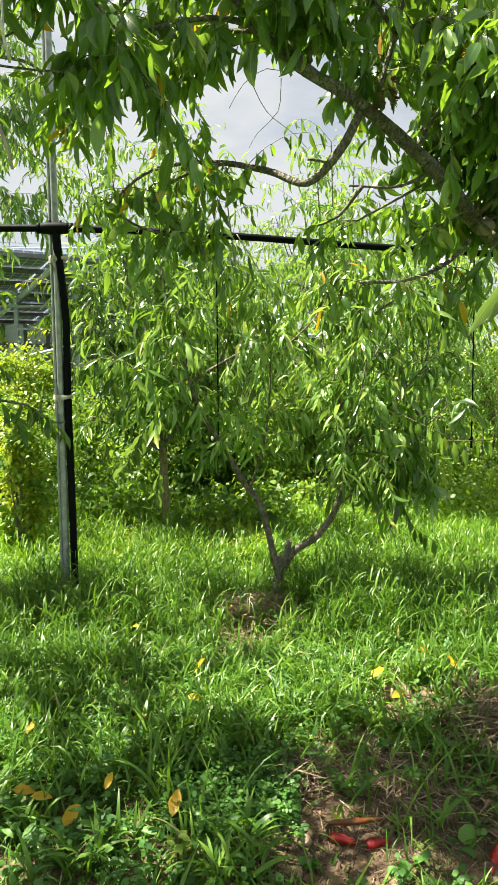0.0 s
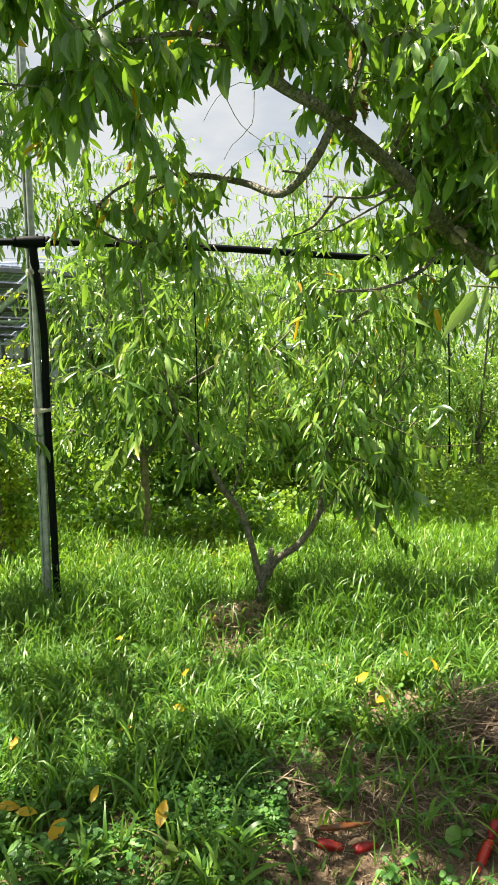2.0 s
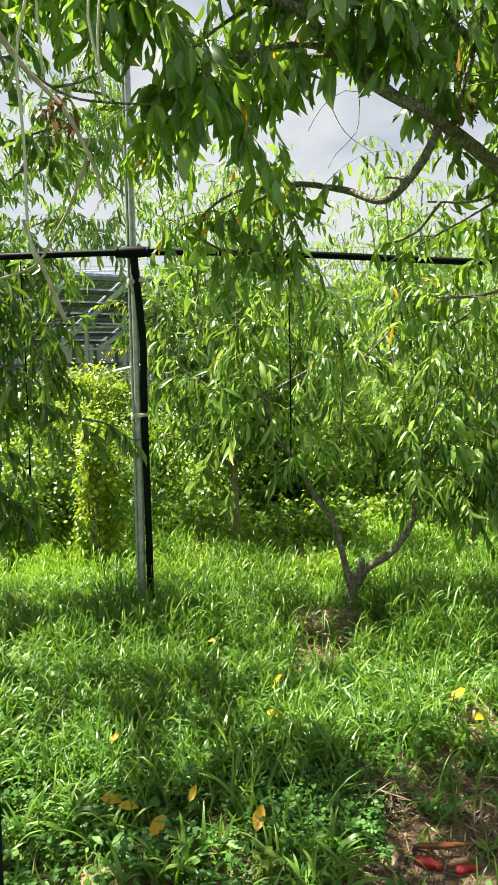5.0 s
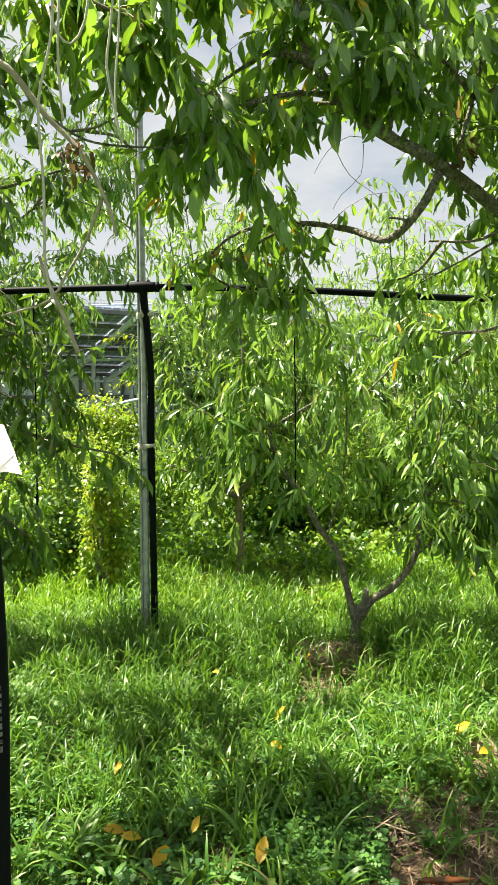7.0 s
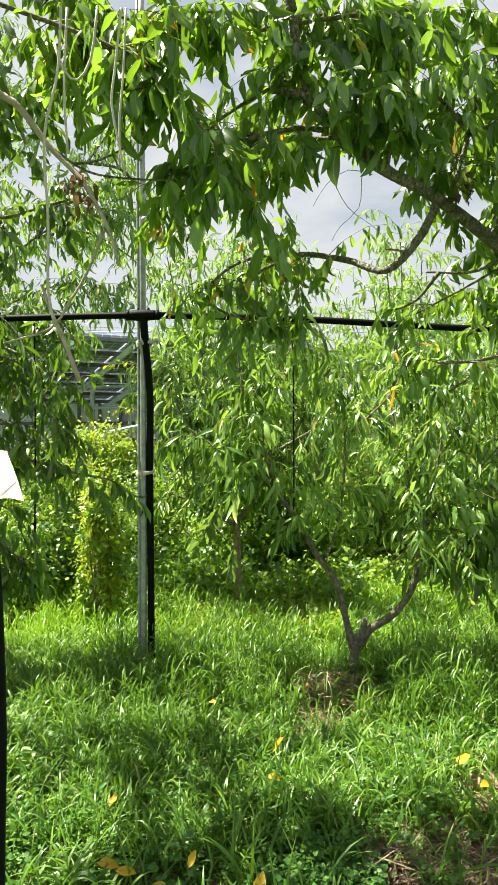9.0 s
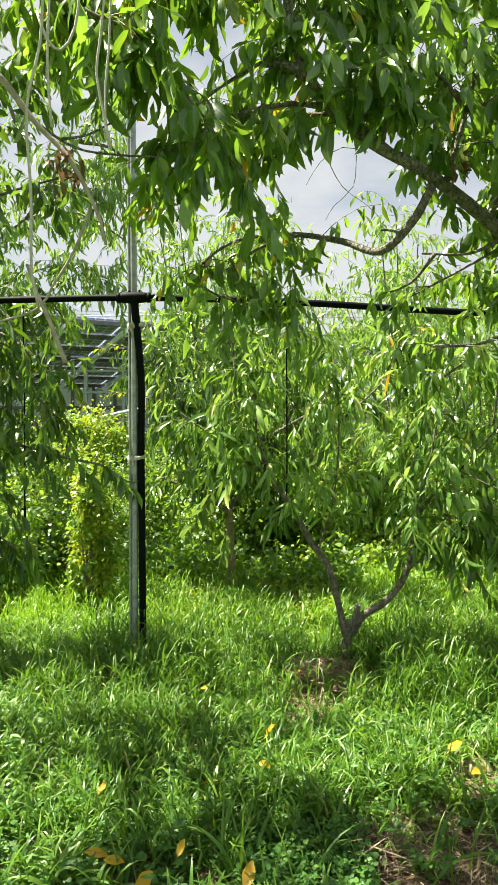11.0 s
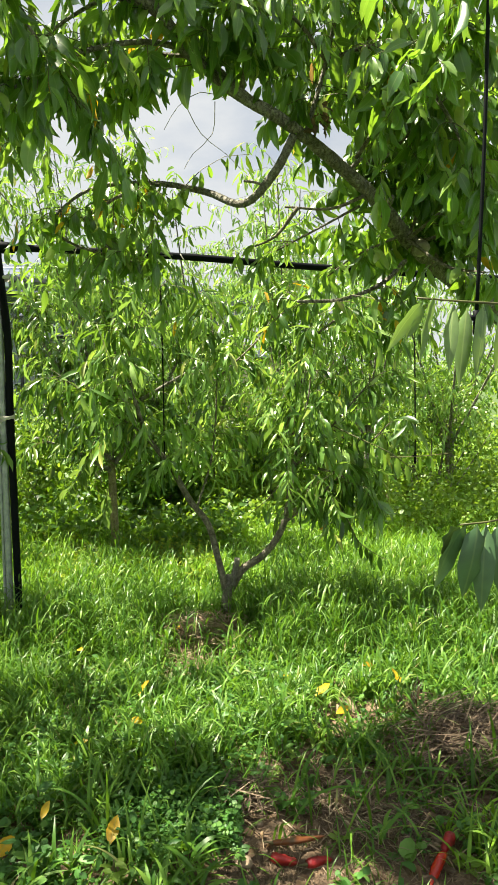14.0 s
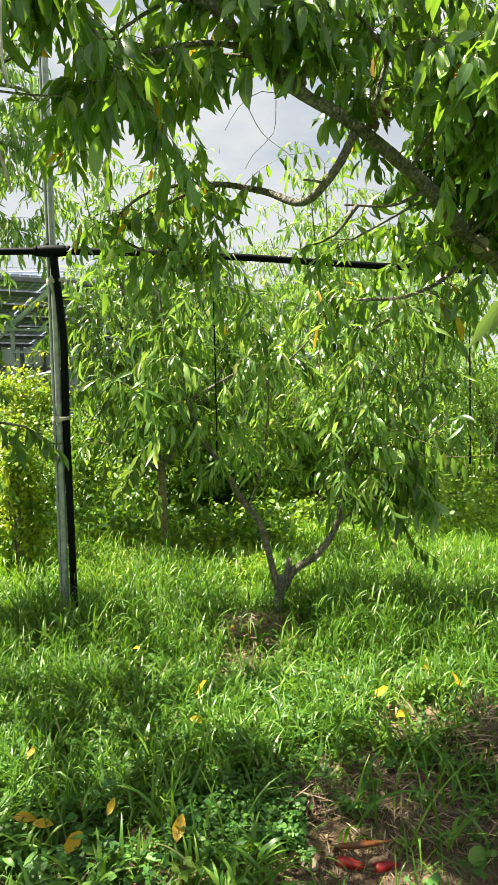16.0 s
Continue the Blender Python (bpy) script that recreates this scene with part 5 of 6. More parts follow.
bush("green shrub beyond the post", (-2.0, 7.4, 0.65), (1.0, 0.7, 0.85), 7000, 0.045, mat_bush_light, 66, 0.6, 12, mat2=mat_bush)
bush("green shrub in the distance", (-3.4, 8.8, 0.85), (1.4, 0.8, 1.1), 6000, 0.05, mat_bush, 67, 0.6, 12, mat2=mat_bush_light)
bush("green shrub in the distance", (-5.2, 10.5, 0.7), (1.8, 0.8, 0.9), 5000, 0.06, mat_bush, 68, 0.6, 12, mat2=mat_bush_light)
bush("green shrub in the distance", (5.5, 9.0, 1.0), (1.6, 1.0, 1.5), 6000, 0.055, mat_bush_light, 69, 0.6, 14, mat2=mat_bush)
bush("long hedge of mixed shrubs", (2.0, 12.5, 0.9), (5.5, 0.8, 1.2), 7000, 0.11, mat_bush_light, 70, 0.6, 30, mat2=mat_bush)
bush("distant row of trees behind the solar panels", (-3.0, 26, 1.6), (14, 1.5, 2.2), 9000, 0.22, mat_bush, 72, 0.6, 60, mat2=mat_bush_light)
bush("long hedge of mixed shrubs", (-5.0, 12.8, 0.7), (4.0, 0.8, 1.0), 6000, 0.11, mat_bush, 71, 0.6, 24, mat2=mat_bush_light)

# ================= solar array =================
mat_panel, pn_, pl_, pb_ = material("solar panel back")
p_tc = pn_.new("ShaderNodeTexCoord")
p_br = pn_.new("ShaderNodeTexBrick")
p_br.offset = 0.0
p_br.inputs["Color1"].default_value, p_br.inputs["Color2"].default_value = (0.17, 0.215, 0.34, 1), (0.25, 0.31, 0.46, 1)
p_br.inputs["Mortar"].default_value = (0.60, 0.61, 0.63, 1)
p_br.inputs["Scale"].default_value, p_br.inputs["Mortar Size"].default_value = 1.0, 0.012
p_br.inputs["Brick Width"].default_value, p_br.inputs["Row Height"].default_value = 0.16, 0.16
pl_.new(p_tc.outputs["Object"], p_br.inputs["Vector"])
pl_.new(p_br.outputs["Color"], pb_.inputs["Base Color"])
pb_.inputs["Roughness"].default_value = 0.6
mat_frame = noisy("aluminium frame", [(0.3, (0.34, 0.38, 0.46)), (0.7, (0.46, 0.50, 0.58))], 10, 0.5, 0.05, 40, metal=0.3)
mat_sheet = noisy("pale blue-grey sheet wall", [(0.3, (0.66, 0.69, 0.84)), (0.7, (0.74, 0.77, 0.90))], 2, 0.6, 0.05, 30)


def box(bm, m, sx, sy, sz):
    bmesh.ops.create_cube(bm, size=1, matrix=m @ Matrix.Diagonal((sx, sy, sz, 1)))


def boxed(name, m, s, mat, parent, label=""):
    bm = bmesh.new()
    box(bm, m, *s)
    bmesh.ops.bevel(bm, geom=bm.edges[:], offset=min(s) * 0.12, segments=1, affect="EDGES")
    return part(name, bm, mat, parent, label, smooth=False)


def solar_table(x, y, z, columns, rows, posts, girts):
    """A rack of tilted panels on rails and purlins, carried by columns and girts in front."""
    o = thing("solar_array", "grey-backed solar panels on a galvanised steel frame", "solar panels", "solar arrays", (x, y, 0))
    turn = pose(0, 0, z, 0, 0, 33) @ pose(0, 0, 0, -9, 0, 0)
    for i in range(columns):
        for j in range(rows):
            ob = boxed("panel", Matrix.Identity(4), (1.0, 0.80, 0.035), mat_panel, o)
            ob.matrix_local = turn @ pose((i - columns / 2) * 1.04, j * 0.86 + 0.43, 0)
    for i in range(columns + 1):
        boxed("rail", turn @ pose((i - columns / 2) * 1.04 - 0.52, rows * 0.43, -0.17), (0.06, rows * 0.86, 0.09), mat_rail, o)
    for j in range(rows + 1):
        boxed("purlin", turn @ pose(-0.5, j * 0.86, -0.075), (columns * 1.04, 0.05, 0.08), mat_dark_steel, o)
    for px, py, top, w in posts:
        boxed("column", pose(px - x, py - y, top * 0.5 - 0.05), (w, w, top + 0.1), mat_frame, o)
        boxed("brace", pose(px - x + 0.22, py - y, top - 0.2, 0, 42, 0), (0.035, 0.035, 0.62), mat_dark_steel, o)
    for gx0, gx1, py, gz in girts:
        boxed("girt", pose((gx0 + gx1) / 2 - x, py - y, gz), (gx1 - gx0, 0.05, 0.05), mat_frame, o)
    return o


mat_dark_steel = noisy("weathered steel", [(0.3, (0.10, 0.105, 0.115)), (0.7, (0.17, 0.175, 0.19))], 10, 0.6, 0.05, 40, metal=0.3)
mat_rail = noisy("bright aluminium rail", [(0.3, (0.66, 0.73, 0.88)), (0.7, (0.78, 0.84, 0.95))], 10, 0.5, 0.05, 40)
C0, C1, C2, C3 = ((-5.13, 13.30, 3.02)[0], (-4.46, 13.30, 3.02)[0], (-3.69, 13.30, 3.01)[0], (-3.74, 14.00, 3.08)[0])
G0, G1, G2 = ((-4.47, 13.30, 2.42)[2], (-4.45, 13.30, 3.49)[2], (-4.47, 13.30, 2.00)[2])
solar_table(-1.4, 12.6, 3.15, 9, 9, [(C0, 13.3, 2.8, 0.05), (C1, 13.3, 2.85, 0.075), (C2, 13.3, 2.85, 0.07), (C3, 14.0, 2.8, 0.07), (C0 - 1.4, 13.3, 2.75, 0.07), (1.2, 14.6, 2.95, 0.07)],
            [(C0 - 1.5, C2 + 0.1, 13.24, G0), (C1, C2 + 1.2, 13.24, G1), (C1, C2 + 1.2, 13.24, G2)])
sheet = thing("sheet_wall", "pale lavender sheet metal wall with dark posts below the solar panels", "wall", at=(-5.0, 14.6, 0))
WZ = (-4.90, 14.60, 2.13)[2]
for i in range(-3, 6):
    boxed("sheet_panel", pose(i * 1.0, 0, WZ / 2), (0.97, 0.04, WZ), mat_sheet, sheet)
boxed("sill", pose(1.2, -0.04, WZ - 0.42), (9, 0.06, 0.07), mat_dark_steel, sheet)
for k in range(12):
    boxed("wall_post", pose((-4.70, 14.50, 1.93)[0] + 5.0 + (k - 6) * 0.47, -0.06, WZ / 2), (0.06, 0.06, WZ + 0.06), mat_dark_steel, sheet)
ladder = thing("leaning_pole", "pale weathered pole lying over the shrubs", "pole", at=(-2.48, 8.60, 1.55))
tube("shaft", [(-0.24, -0.05, -0.055), (0, 0, 0), (0.3, 0.05, 0.06)], (0.022, 0.03), mat_frame, ladder, 8, 0.05)
house = thing("shed", "low pink-white plastered shed wall behind the trees", "shed", at=(0.9, 13.2, 0))
boxed("wall", pose(0, 0, 0.9), (2.6, 1.6, 1.8), mat_plaster, house)
boxed("roof", pose(0, 0, 1.84), (2.9, 1.9, 0.07), mat_frame, house)

# ================= near hose with a tag =================
stake = thing("hose_stake", "upright black hose with printed marks and a white tag", "hose", at=((-0.60, 1.00, 1.05)[0], (-0.60, 1.00, 1.05)[1], 0))
sz = (-0.59, 1.00, 1.38)[2]
tube("hose", [(-0.012, 0, -0.05), (-0.006, 0, 0.7), (-0.001, 0, 1.0), (-0.006, 0, 1.2), (-0.016, 0, sz)], (0.0205, 0.0205), mat_black, stake, 18, 0.1)
for k in range(9):
    bm = bmesh.new()
    box(bm, pose(0.0205 * math.sin(0.62), -0.0205 * math.cos(0.62), 0.93 + k * 0.013, 0, 0, 35.5), 0.007, 0.0008, 0.007 if k % 3 else 0.010)
    part("printed_mark", bm, mat_print, stake, smooth=False)
tag_v = [(-0.01, -0.021, 0.05), (0.012, -0.026, 0.045), (0.027, -0.03, 0.0), (0.033, -0.024, -0.035), (0.018, -0.032, -0.03), (0.0, -0.026, -0.032)]
bm = bmesh.new()
vs = [bm.verts.new((x * 1.3 + 0.020, y, z * 1.0 + sz + 0.045)) for x, y, z in tag_v]
bm.faces.new((vs[0], vs[1], vs[2], vs[5]))
bm.faces.new((vs[2], vs[3], vs[4], vs[5]))
bmesh.ops.solidify(bm, geom=bm.faces[:], thickness=0.003)
part("tag", bm, mat_tag, stake, "folded white plastic tag")

# ================= twine, wires =================
def twine(label, pts, r, mat=None, name="twine", step=0.04):
    o = thing(name, label, "string", "", pts[0])
    p0 = np.array(pts[0])
    tube("strand", [tuple(np.array(p) - p0) for p in pts], (r, r), mat or mat_twine, o, 6, step)
    return o


twine("pale plastic twine hanging from the branches", [(-0.78, 1.80, 2.70), (-0.79, 1.80, 2.52), (-0.83, 1.80, 2.34), (-0.82, 1.80, 2.11), (-0.82, 1.80, 1.90), (-0.80, 1.80, 1.80)], 0.0042)
twine("pale plastic twine hanging from the branches", [(-0.78, 1.85, 2.73), (-0.79, 1.85, 2.50), (-0.78, 1.85, 2.31)], 0.004)
twine("pale plastic twine looped over a twig", [(-0.69, 1.85, 2.73), (-0.71, 1.85, 2.58), (-0.75, 1.85, 2.52), (-0.79, 1.85, 2.55), (-0.82, 1.85, 2.63)], 0.004)
twine("pale plastic twine hanging from the branches", [(-0.62, 1.85, 2.72), (-0.64, 1.85, 2.54), (-0.65, 1.85, 2.45), (-0.63, 1.85, 2.34), (-0.61, 1.85, 2.24)], 0.004)
twine("pale plastic twine hanging from the branches", [(-0.62, 1.90, 2.75), (-0.63, 1.90, 2.54), (-0.64, 1.90, 2.44), (-0.64, 1.90, 2.29)], 0.0035)
twine("white training string tied to the pipe", [(-0.07, 3.92, 2.17), (0.06, 3.95, 1.97), (0.26, 4.00, 1.65)], 0.003)
twine("white training string tied to a limb", [(-0.30, 3.90, 1.91), (-0.18, 3.90, 1.63), (-0.02, 3.92, 1.27)], 0.0018)
twine("white training string tied to a limb", [(-0.54, 3.90, 1.78), (-0.45, 3.90, 1.53), (-0.31, 3.93, 1.16)], 0.0022)
twine("white training string tied to a limb", [(-0.45, 3.90, 1.47), (-0.37, 3.90, 1.28), (-0.34, 3.93, 1.15)], 0.0022)
for z in (12.6, 11.2, 10.9):
    twine("thin overhead power cable", [(-60, 60, z + 2), (-20, 60, z - 0.2), (2, 60, z - 0.7), (30, 60, z - 0.3), (70, 60, z + 2)], 0.012, mat_black, "power_cable", 2.0)

mat_net = noisy("teal plastic net", [(0.3, (0.03, 0.22, 0.17)), (0.7, (0.06, 0.32, 0.25))], 20, 0.6, 0.1, 80)
net = thing("garden_net", "crumpled teal plastic garden net among weeds", "net", at=(-2.83, 5.69, 0.00))
nl = []
for k in range(26):
    x = -0.3 + 0.024 * k
    nl.append(smooth_line([(x, 0.03 * math.sin(k), 0.02), (x + 0.02, 0.05 * math.cos(k * 0.7), 0.2), (x + 0.01, 0.04 * math.sin(k * 0.5), 0.42 + 0.04 * math.sin(k * 0.4))], 0.08))
for k in range(16):
    z = 0.04 + 0.024 * k
    nl.append(smooth_line([(-0.3, 0.03, z), (-0.1, 0.05 * math.sin(k), z + 0.01), (0.1, 0.04, z - 0.01), (0.3, 0.02, z + 0.02)], 0.08))
tagged(many_tubes("mesh_threads", nl, 0.002, mat_net, net, 4), kind="stuff")

# ================= compound leaves =================
def pinnate(label, pts, pairs, leaf, mat):
    """A feathered leaf: a stalk with pairs of leaflets and one at the tip."""
    o = thing("feathered_leaf", label, "leaf", "feathered leaves", pts[0])
    ln = smooth_line(pts, 0.02) - np.array(pts[0])
    v, f = tube_data(ln, (0.003, 0.0015), 5)
    part("stalk", mesh_of("stalk", v, f), mat_twig, o)
    for k in range(pairs):
        q = 0.25 + 0.72 * k / (pairs - 1)
        i = min(int(q * (len(ln) - 1)), len(ln) - 2)
        t = unit(ln[i + 1] - ln[i])
        u = unit(np.cross(t, np.array([0.25, -0.85, 0.45])))
        for sgn in (-1, 1):
            L = leaf * (1 - 0.35 * abs(q - 0.55))
            me = leaves_mesh("leaflet", [(0, 0, 0)], [t * 0.7 + u * sgn * (0.6 + 0.3 * math.sin(k * 2.3 + sgn)) + np.array([0, 0, -0.45 - 0.25 * math.sin(k * 1.7)])], L * (0.85 + 0.2 * math.sin(k * 3.1 + sgn)), L * 0.27, 0, 0.5 * math.sin(k * 2.1 + sgn), LEAF_MID, 0.2, 0.8 + 0.4 * math.sin(k * 1.3))
            part("leaflet", me, mat, o).location = ln[i]
    return o


pinnate("pale yellow-green feathered leaf of a seedling", [(-0.68, 4.60, 1.06), (-0.714, 4.60, 0.987), (-0.754, 4.60, 0.891), (-0.818, 4.60, 0.794), (-0.885, 4.60, 0.696)], 8, 0.17, mat_leaf_pale_lit)
pinnate("grey-green feathered leaf of a seedling", [(-0.621, 4.70, 0.72), (-0.631, 4.70, 0.60), (-0.66, 4.70, 0.503)], 5, 0.15, mat_leaf_pale_lit)
pinnate("yellow-green feathered leaf beside the post", [(-1.19, 4.30, 1.94), (-1.29, 4.30, 1.967), (-1.36, 4.30, 1.956), (-1.42, 4.30, 1.93)], 7, 0.08, mat_bush_yellow)
pinnate("yellow-green feathered leaf beside the post", [(-1.19, 4.30, 1.63), (-1.272, 4.30, 1.662), (-1.33, 4.30, 1.658), (-1.38, 4.30, 1.63)], 6, 0.08, mat_bush_yellow)

# ================= things on the ground =================
def lying(label, place, size, az, mat, tilt=0.2, ratio=0.38, name="fallen_leaf", group="fallen leaves", curl=0.3):
    z = float(ground_height(place[0], place[1])) + place[2]
    way = (math.cos(az) * math.cos(tilt), math.sin(az) * math.cos(tilt), math.sin(tilt))
    me = leaves_mesh(name, [(0, 0, 0)], [way], size, size * ratio, 0, 0.5 * math.sin(az * 7), LEAF_HIGH, 0.35, curl * 2.5)
    ob = part(name, me, mat)
    ob.location = (place[0], place[1], z)
    return tagged(ob, label, "leaf", group)


lying("upright yellow fallen peach leaf in the grass", (-0.24, 2.90, 0.09), 0.10, -1.2, mat_leaf_yellow, 1.25)
lying("orange-yellow fallen peach leaf on the grass", (0.53, 2.86, 0.09), 0.11, 0.6, mat_leaf_yellow, 0.7)
lying("yellow fallen peach leaf on bare soil", (0.93, 2.92, 0.09), 0.10, 1.9, mat_leaf_yellow, 0.8)
lying("yellow fallen peach leaf standing among weeds", (-0.24, 1.97, 0.07), 0.095, 1.4, mat_leaf_yellow, 0.95, 0.42)
lying("small orange fallen leaf", (-0.47, 2.08, 0.10), 0.065, 1.3, mat_leaf_yellow, 0.9)
lying("curled yellow fallen leaf", (-0.77, 2.06, 0.10), 0.08, 0.1, mat_leaf_yellow, 0.1)
lying("curled orange fallen leaf", (-0.70, 2.03, 0.10), 0.075, 0.3, mat_leaf_yellow, 0.05)
lying("ochre fallen leaf half under weeds", (-0.56, 1.90, 0.08), 0.095, 1.2, mat_leaf_yellow, 0.5, 0.45)
lying("dry brown leaf on the soil", (0.03, 1.86, 0.02), 0.10, 0.8, mat_leaf_brown, 0.4, 0.5, curl=0.6)
lying("dry brown leaf on the soil", (0.34, 2.06, 0.02), 0.08, 0.5, mat_leaf_brown, 0.3, 0.5, curl=0.6)
lying("dry brown leaf on the soil", (0.07, 1.81, 0.02), 0.09, 1.9, mat_leaf_brown, 0.3, 0.5, curl=0.6)
lying("dry brown leaf on the soil", (0.21, 1.96, 0.02), 0.07, 2.6, mat_leaf_brown, 0.2, 0.5, curl=0.6)
rng = np.random.default_rng(77)
for k in range(190):
    x, y = rng.uniform(-0.1, 1.2), rng.uniform(1.55, 2.9)
    lying("small dry leaf scrap on the soil", (x, y, 0.015), rng.uniform(0.03, 0.075), rng.uniform(0, 6.28), mat_leaf_brown, rng.uniform(-0.1, 0.4), 0.5, "leaf_scrap", "dry leaf scraps", 0.4)
for k in range(9):
    x, y = rng.uniform(-1.4, 0.9), rng.uniform(2.2, 4.2)
    lying("yellow fallen peach leaf in the grass", (x, y, 0.10), rng.uniform(0.06, 0.09), rng.uniform(0, 6.28), mat_leaf_yellow, rng.uniform(0, 0.6), 0.35)


def pepper(label, place, length, az, r, mat, bend=0.25, lift=0.0):
    o = thing("chilli_pepper", label, "pepper", "chilli peppers", (place[0], place[1], float(ground_height(place[0], place[1])) + r * 0.8 + lift))
    c, s_ = math.cos(az), math.sin(az)
    pts = [(c * length * t - s_ * bend * length * t * t, s_ * length * t + c * bend * length * t * t, -0.2 * r * t) for t in (0, 0.15, 0.35, 0.6, 0.85, 1.0)]
    tube("fruit", pts, (r * 0.7, r, r * 1.02, r * 0.85, r * 0.6, r * 0.12), mat, o, 14, 0.008, 0.13)
    tube("stem", [(-c * 0.032, -s_ * 0.032, 0.008), (-c * 0.012, -s_ * 0.012, 0.002), (c * 0.004, s_ * 0.004, 0)], (0.0025, 0.003, 0.008), mat_twig, o, 7, 0.01)
    return o


mat_pepper_dry = noisy("withered orange chilli skin", [(0.3, (0.09, 0.02, 0.008)), (0.5, (0.19, 0.06, 0.015)), (0.7, (0.12, 0.07, 0.035))], 26, 0.4, 0.3, 40)
mat_pepper_ripe = noisy("red and orange chilli skin", [(0.35, (0.26, 0.01, 0.008)), (0.55, (0.42, 0.02, 0.01)), (0.7, (0.52, 0.14, 0.02))], 14, 0.25, 0.3, 30)
pepper("wrinkled dark red chilli pepper lying on the soil", (0.255, 1.965, 0.00), 0.085, -0.45, 0.0175, mat_pepper, 0.12)
pepper("wrinkled dark red chilli pepper lying on the soil", (0.36, 1.93, 0.00), 0.085, 0.40, 0.017, mat_pepper, -0.15)
pepper("withered orange chilli pepper lying over red ones", (0.262, 1.995, 0.00), 0.17, 0.06, 0.011, mat_pepper_dry, 0.08, 0.026)
pepper("glossy red chilli pepper leaning in the grass", (0.835, 2.0, 0.00), 0.08, -2.3, 0.019, mat_pepper, 0.1, 0.03)
pepper("red and orange chilli pepper in the grass", (0.785, 1.93, 0.00), 0.15, -2.25, 0.0165, mat_pepper_ripe, 0.1, 0.015)


def stone(label, place, size, seed, group="stones"):
    rng = np.random.default_rng(seed)
    bm = bmesh.new()
    bmesh.ops.create_icosphere(bm, subdivisions=3, radius=0.5)
    for v in bm.verts:
        d = noise.noise(v.co * 2.3 + Vector((seed, 0, 0))) * 0.28 + noise.noise(v.co * 6 + Vector((0, seed, 0))) * 0.08
        v.co = Vector((v.co.x * size[0], v.co.y * size[1], v.co.z * size[2])) * (1 + d)
    ob = part("stone", bm, mat_stone)
    ob.location = (place[0], place[1], float(ground_height(place[0], place[1])) + size[2] * 0.2)
    return tagged(ob, label, "stone", group)


stone("pale flat stone in the grass", (0.67, 2.91, 0.00), (0.13, 0.12, 0.08), 3)
stone("round brown clod of soil", (0.17, 1.94, 0.00), (0.045, 0.042, 0.036), 8)
for k in range(26):
    w = rng.uniform(0.012, 0.04)
    stone("small clod of dry soil", (rng.uniform(-0.1, 1.1), rng.uniform(1.6, 2.8), 0), (w, w * rng.uniform(0.7, 1.2), w * 0.8), 20 + k, "soil clods")


def crumbs(label, seed, count, centre, spread):
    """Loose crumbs of soil lying about."""
    rng = np.random.default_rng(seed)
    x, y = centre[0] + rng.normal(size=count) * spread, centre[1] + rng.normal(size=count) * spread * 0.7
    w = rng.uniform(0.002, 0.008, count) * rng.uniform(0.6, 1.3, count)
    base = np.array([(1, 0, 0), (0, 1, 0), (-1, 0, 0), (0, -1, 0), (0, 0, 0.8), (0, 0, -0.8)], float)
    v = base[None] * w[:, None, None] * rng.uniform(0.6, 1.3, (count, 6, 1))
    a = rng.uniform(0, 6.28, count)
    c, sn = np.cos(a)[:, None], np.sin(a)[:, None]
    v = np.stack([v[..., 0] * c - v[..., 1] * sn + x[:, None], v[..., 0] * sn + v[..., 1] * c + y[:, None], v[..., 2] + ground_height(x, y)[:, None] + w[:, None] * 0.4], -1)
    tf = [(0, 1, 4), (1, 2, 4), (2, 3, 4), (3, 0, 4), (1, 0, 5), (2, 1, 5), (3, 2, 5), (0, 3, 5)]
    faces = [tuple(q + i * 6 for q in f) for i in range(count) for f in tf]
    return tagged(part("soil_crumbs", mesh_of("soil_crumbs", v.reshape(-1, 3), faces), mat_soil, smooth=False), label, "soil", kind="stuff")


crumbs("loose crumbs of brown soil", 92, 2400, (0.18, 1.87, 0.00), 0.11)
crumbs("loose crumbs of brown soil", 93, 1500, (0.6, 2.3, 0), 0.3)


def straw(label, seed, count, centre, radius, height, length, mat=None, width=(0.002, 0.005), aim=None):
    """A heap of dry stalks lying over one another."""
    rng = np.random.default_rng(seed)
    r = radius * np.minimum(np.abs(rng.normal(size=count)) * 0.55, 1.3)
    a = rng.uniform(0, 2 * np.pi, count)
    x, y = centre[0] + r * np.cos(a), centre[1] + r * np.sin(a) * 0.8
    x, y = x + rng.normal(size=count) * radius * 0.15, y + rng.normal(size=count) * radius * 0.15
    z = ground_height(x, y) + height * np.clip(1 - (r / radius) ** 2, 0, 1) * rng.uniform(0.1, 1, count) + 0.004
    az = rng.uniform(0, 2 * np.pi, count) if aim is None else aim + rng.normal(size=count) * 0.75
    x, y = x - np.cos(az) * length * 0.4, y - np.sin(az) * length * 0.4
    way = np.stack([np.cos(az), np.sin(az), rng.uniform(-0.25, 0.3, count)], 1)
    L = length * rng.uniform(0.4, 1.3, count)
    me = leaves_mesh("straw", np.stack([x, y, z], 1), way, L, rng.uniform(*width, count), rng.uniform(-0.1, 0.35, count), rng.uniform(-1, 1, count), LEAF_LOW)
    return tagged(part("straw", me, mat or mat_straw), label, "straw", kind="stuff")


straw("pile of dry straw mulch at the tree's foot", 81, 1700, (0.06, 3.78, 0.00), 0.42, 0.13, 0.17, None, (0.003, 0.009))
straw("heap of dry brown grass clippings", 82, 4200, (1.13, 2.50, 0.00), 0.42, 0.16, 0.19, mat_straw_dark, (0.002, 0.0055), 0.4)
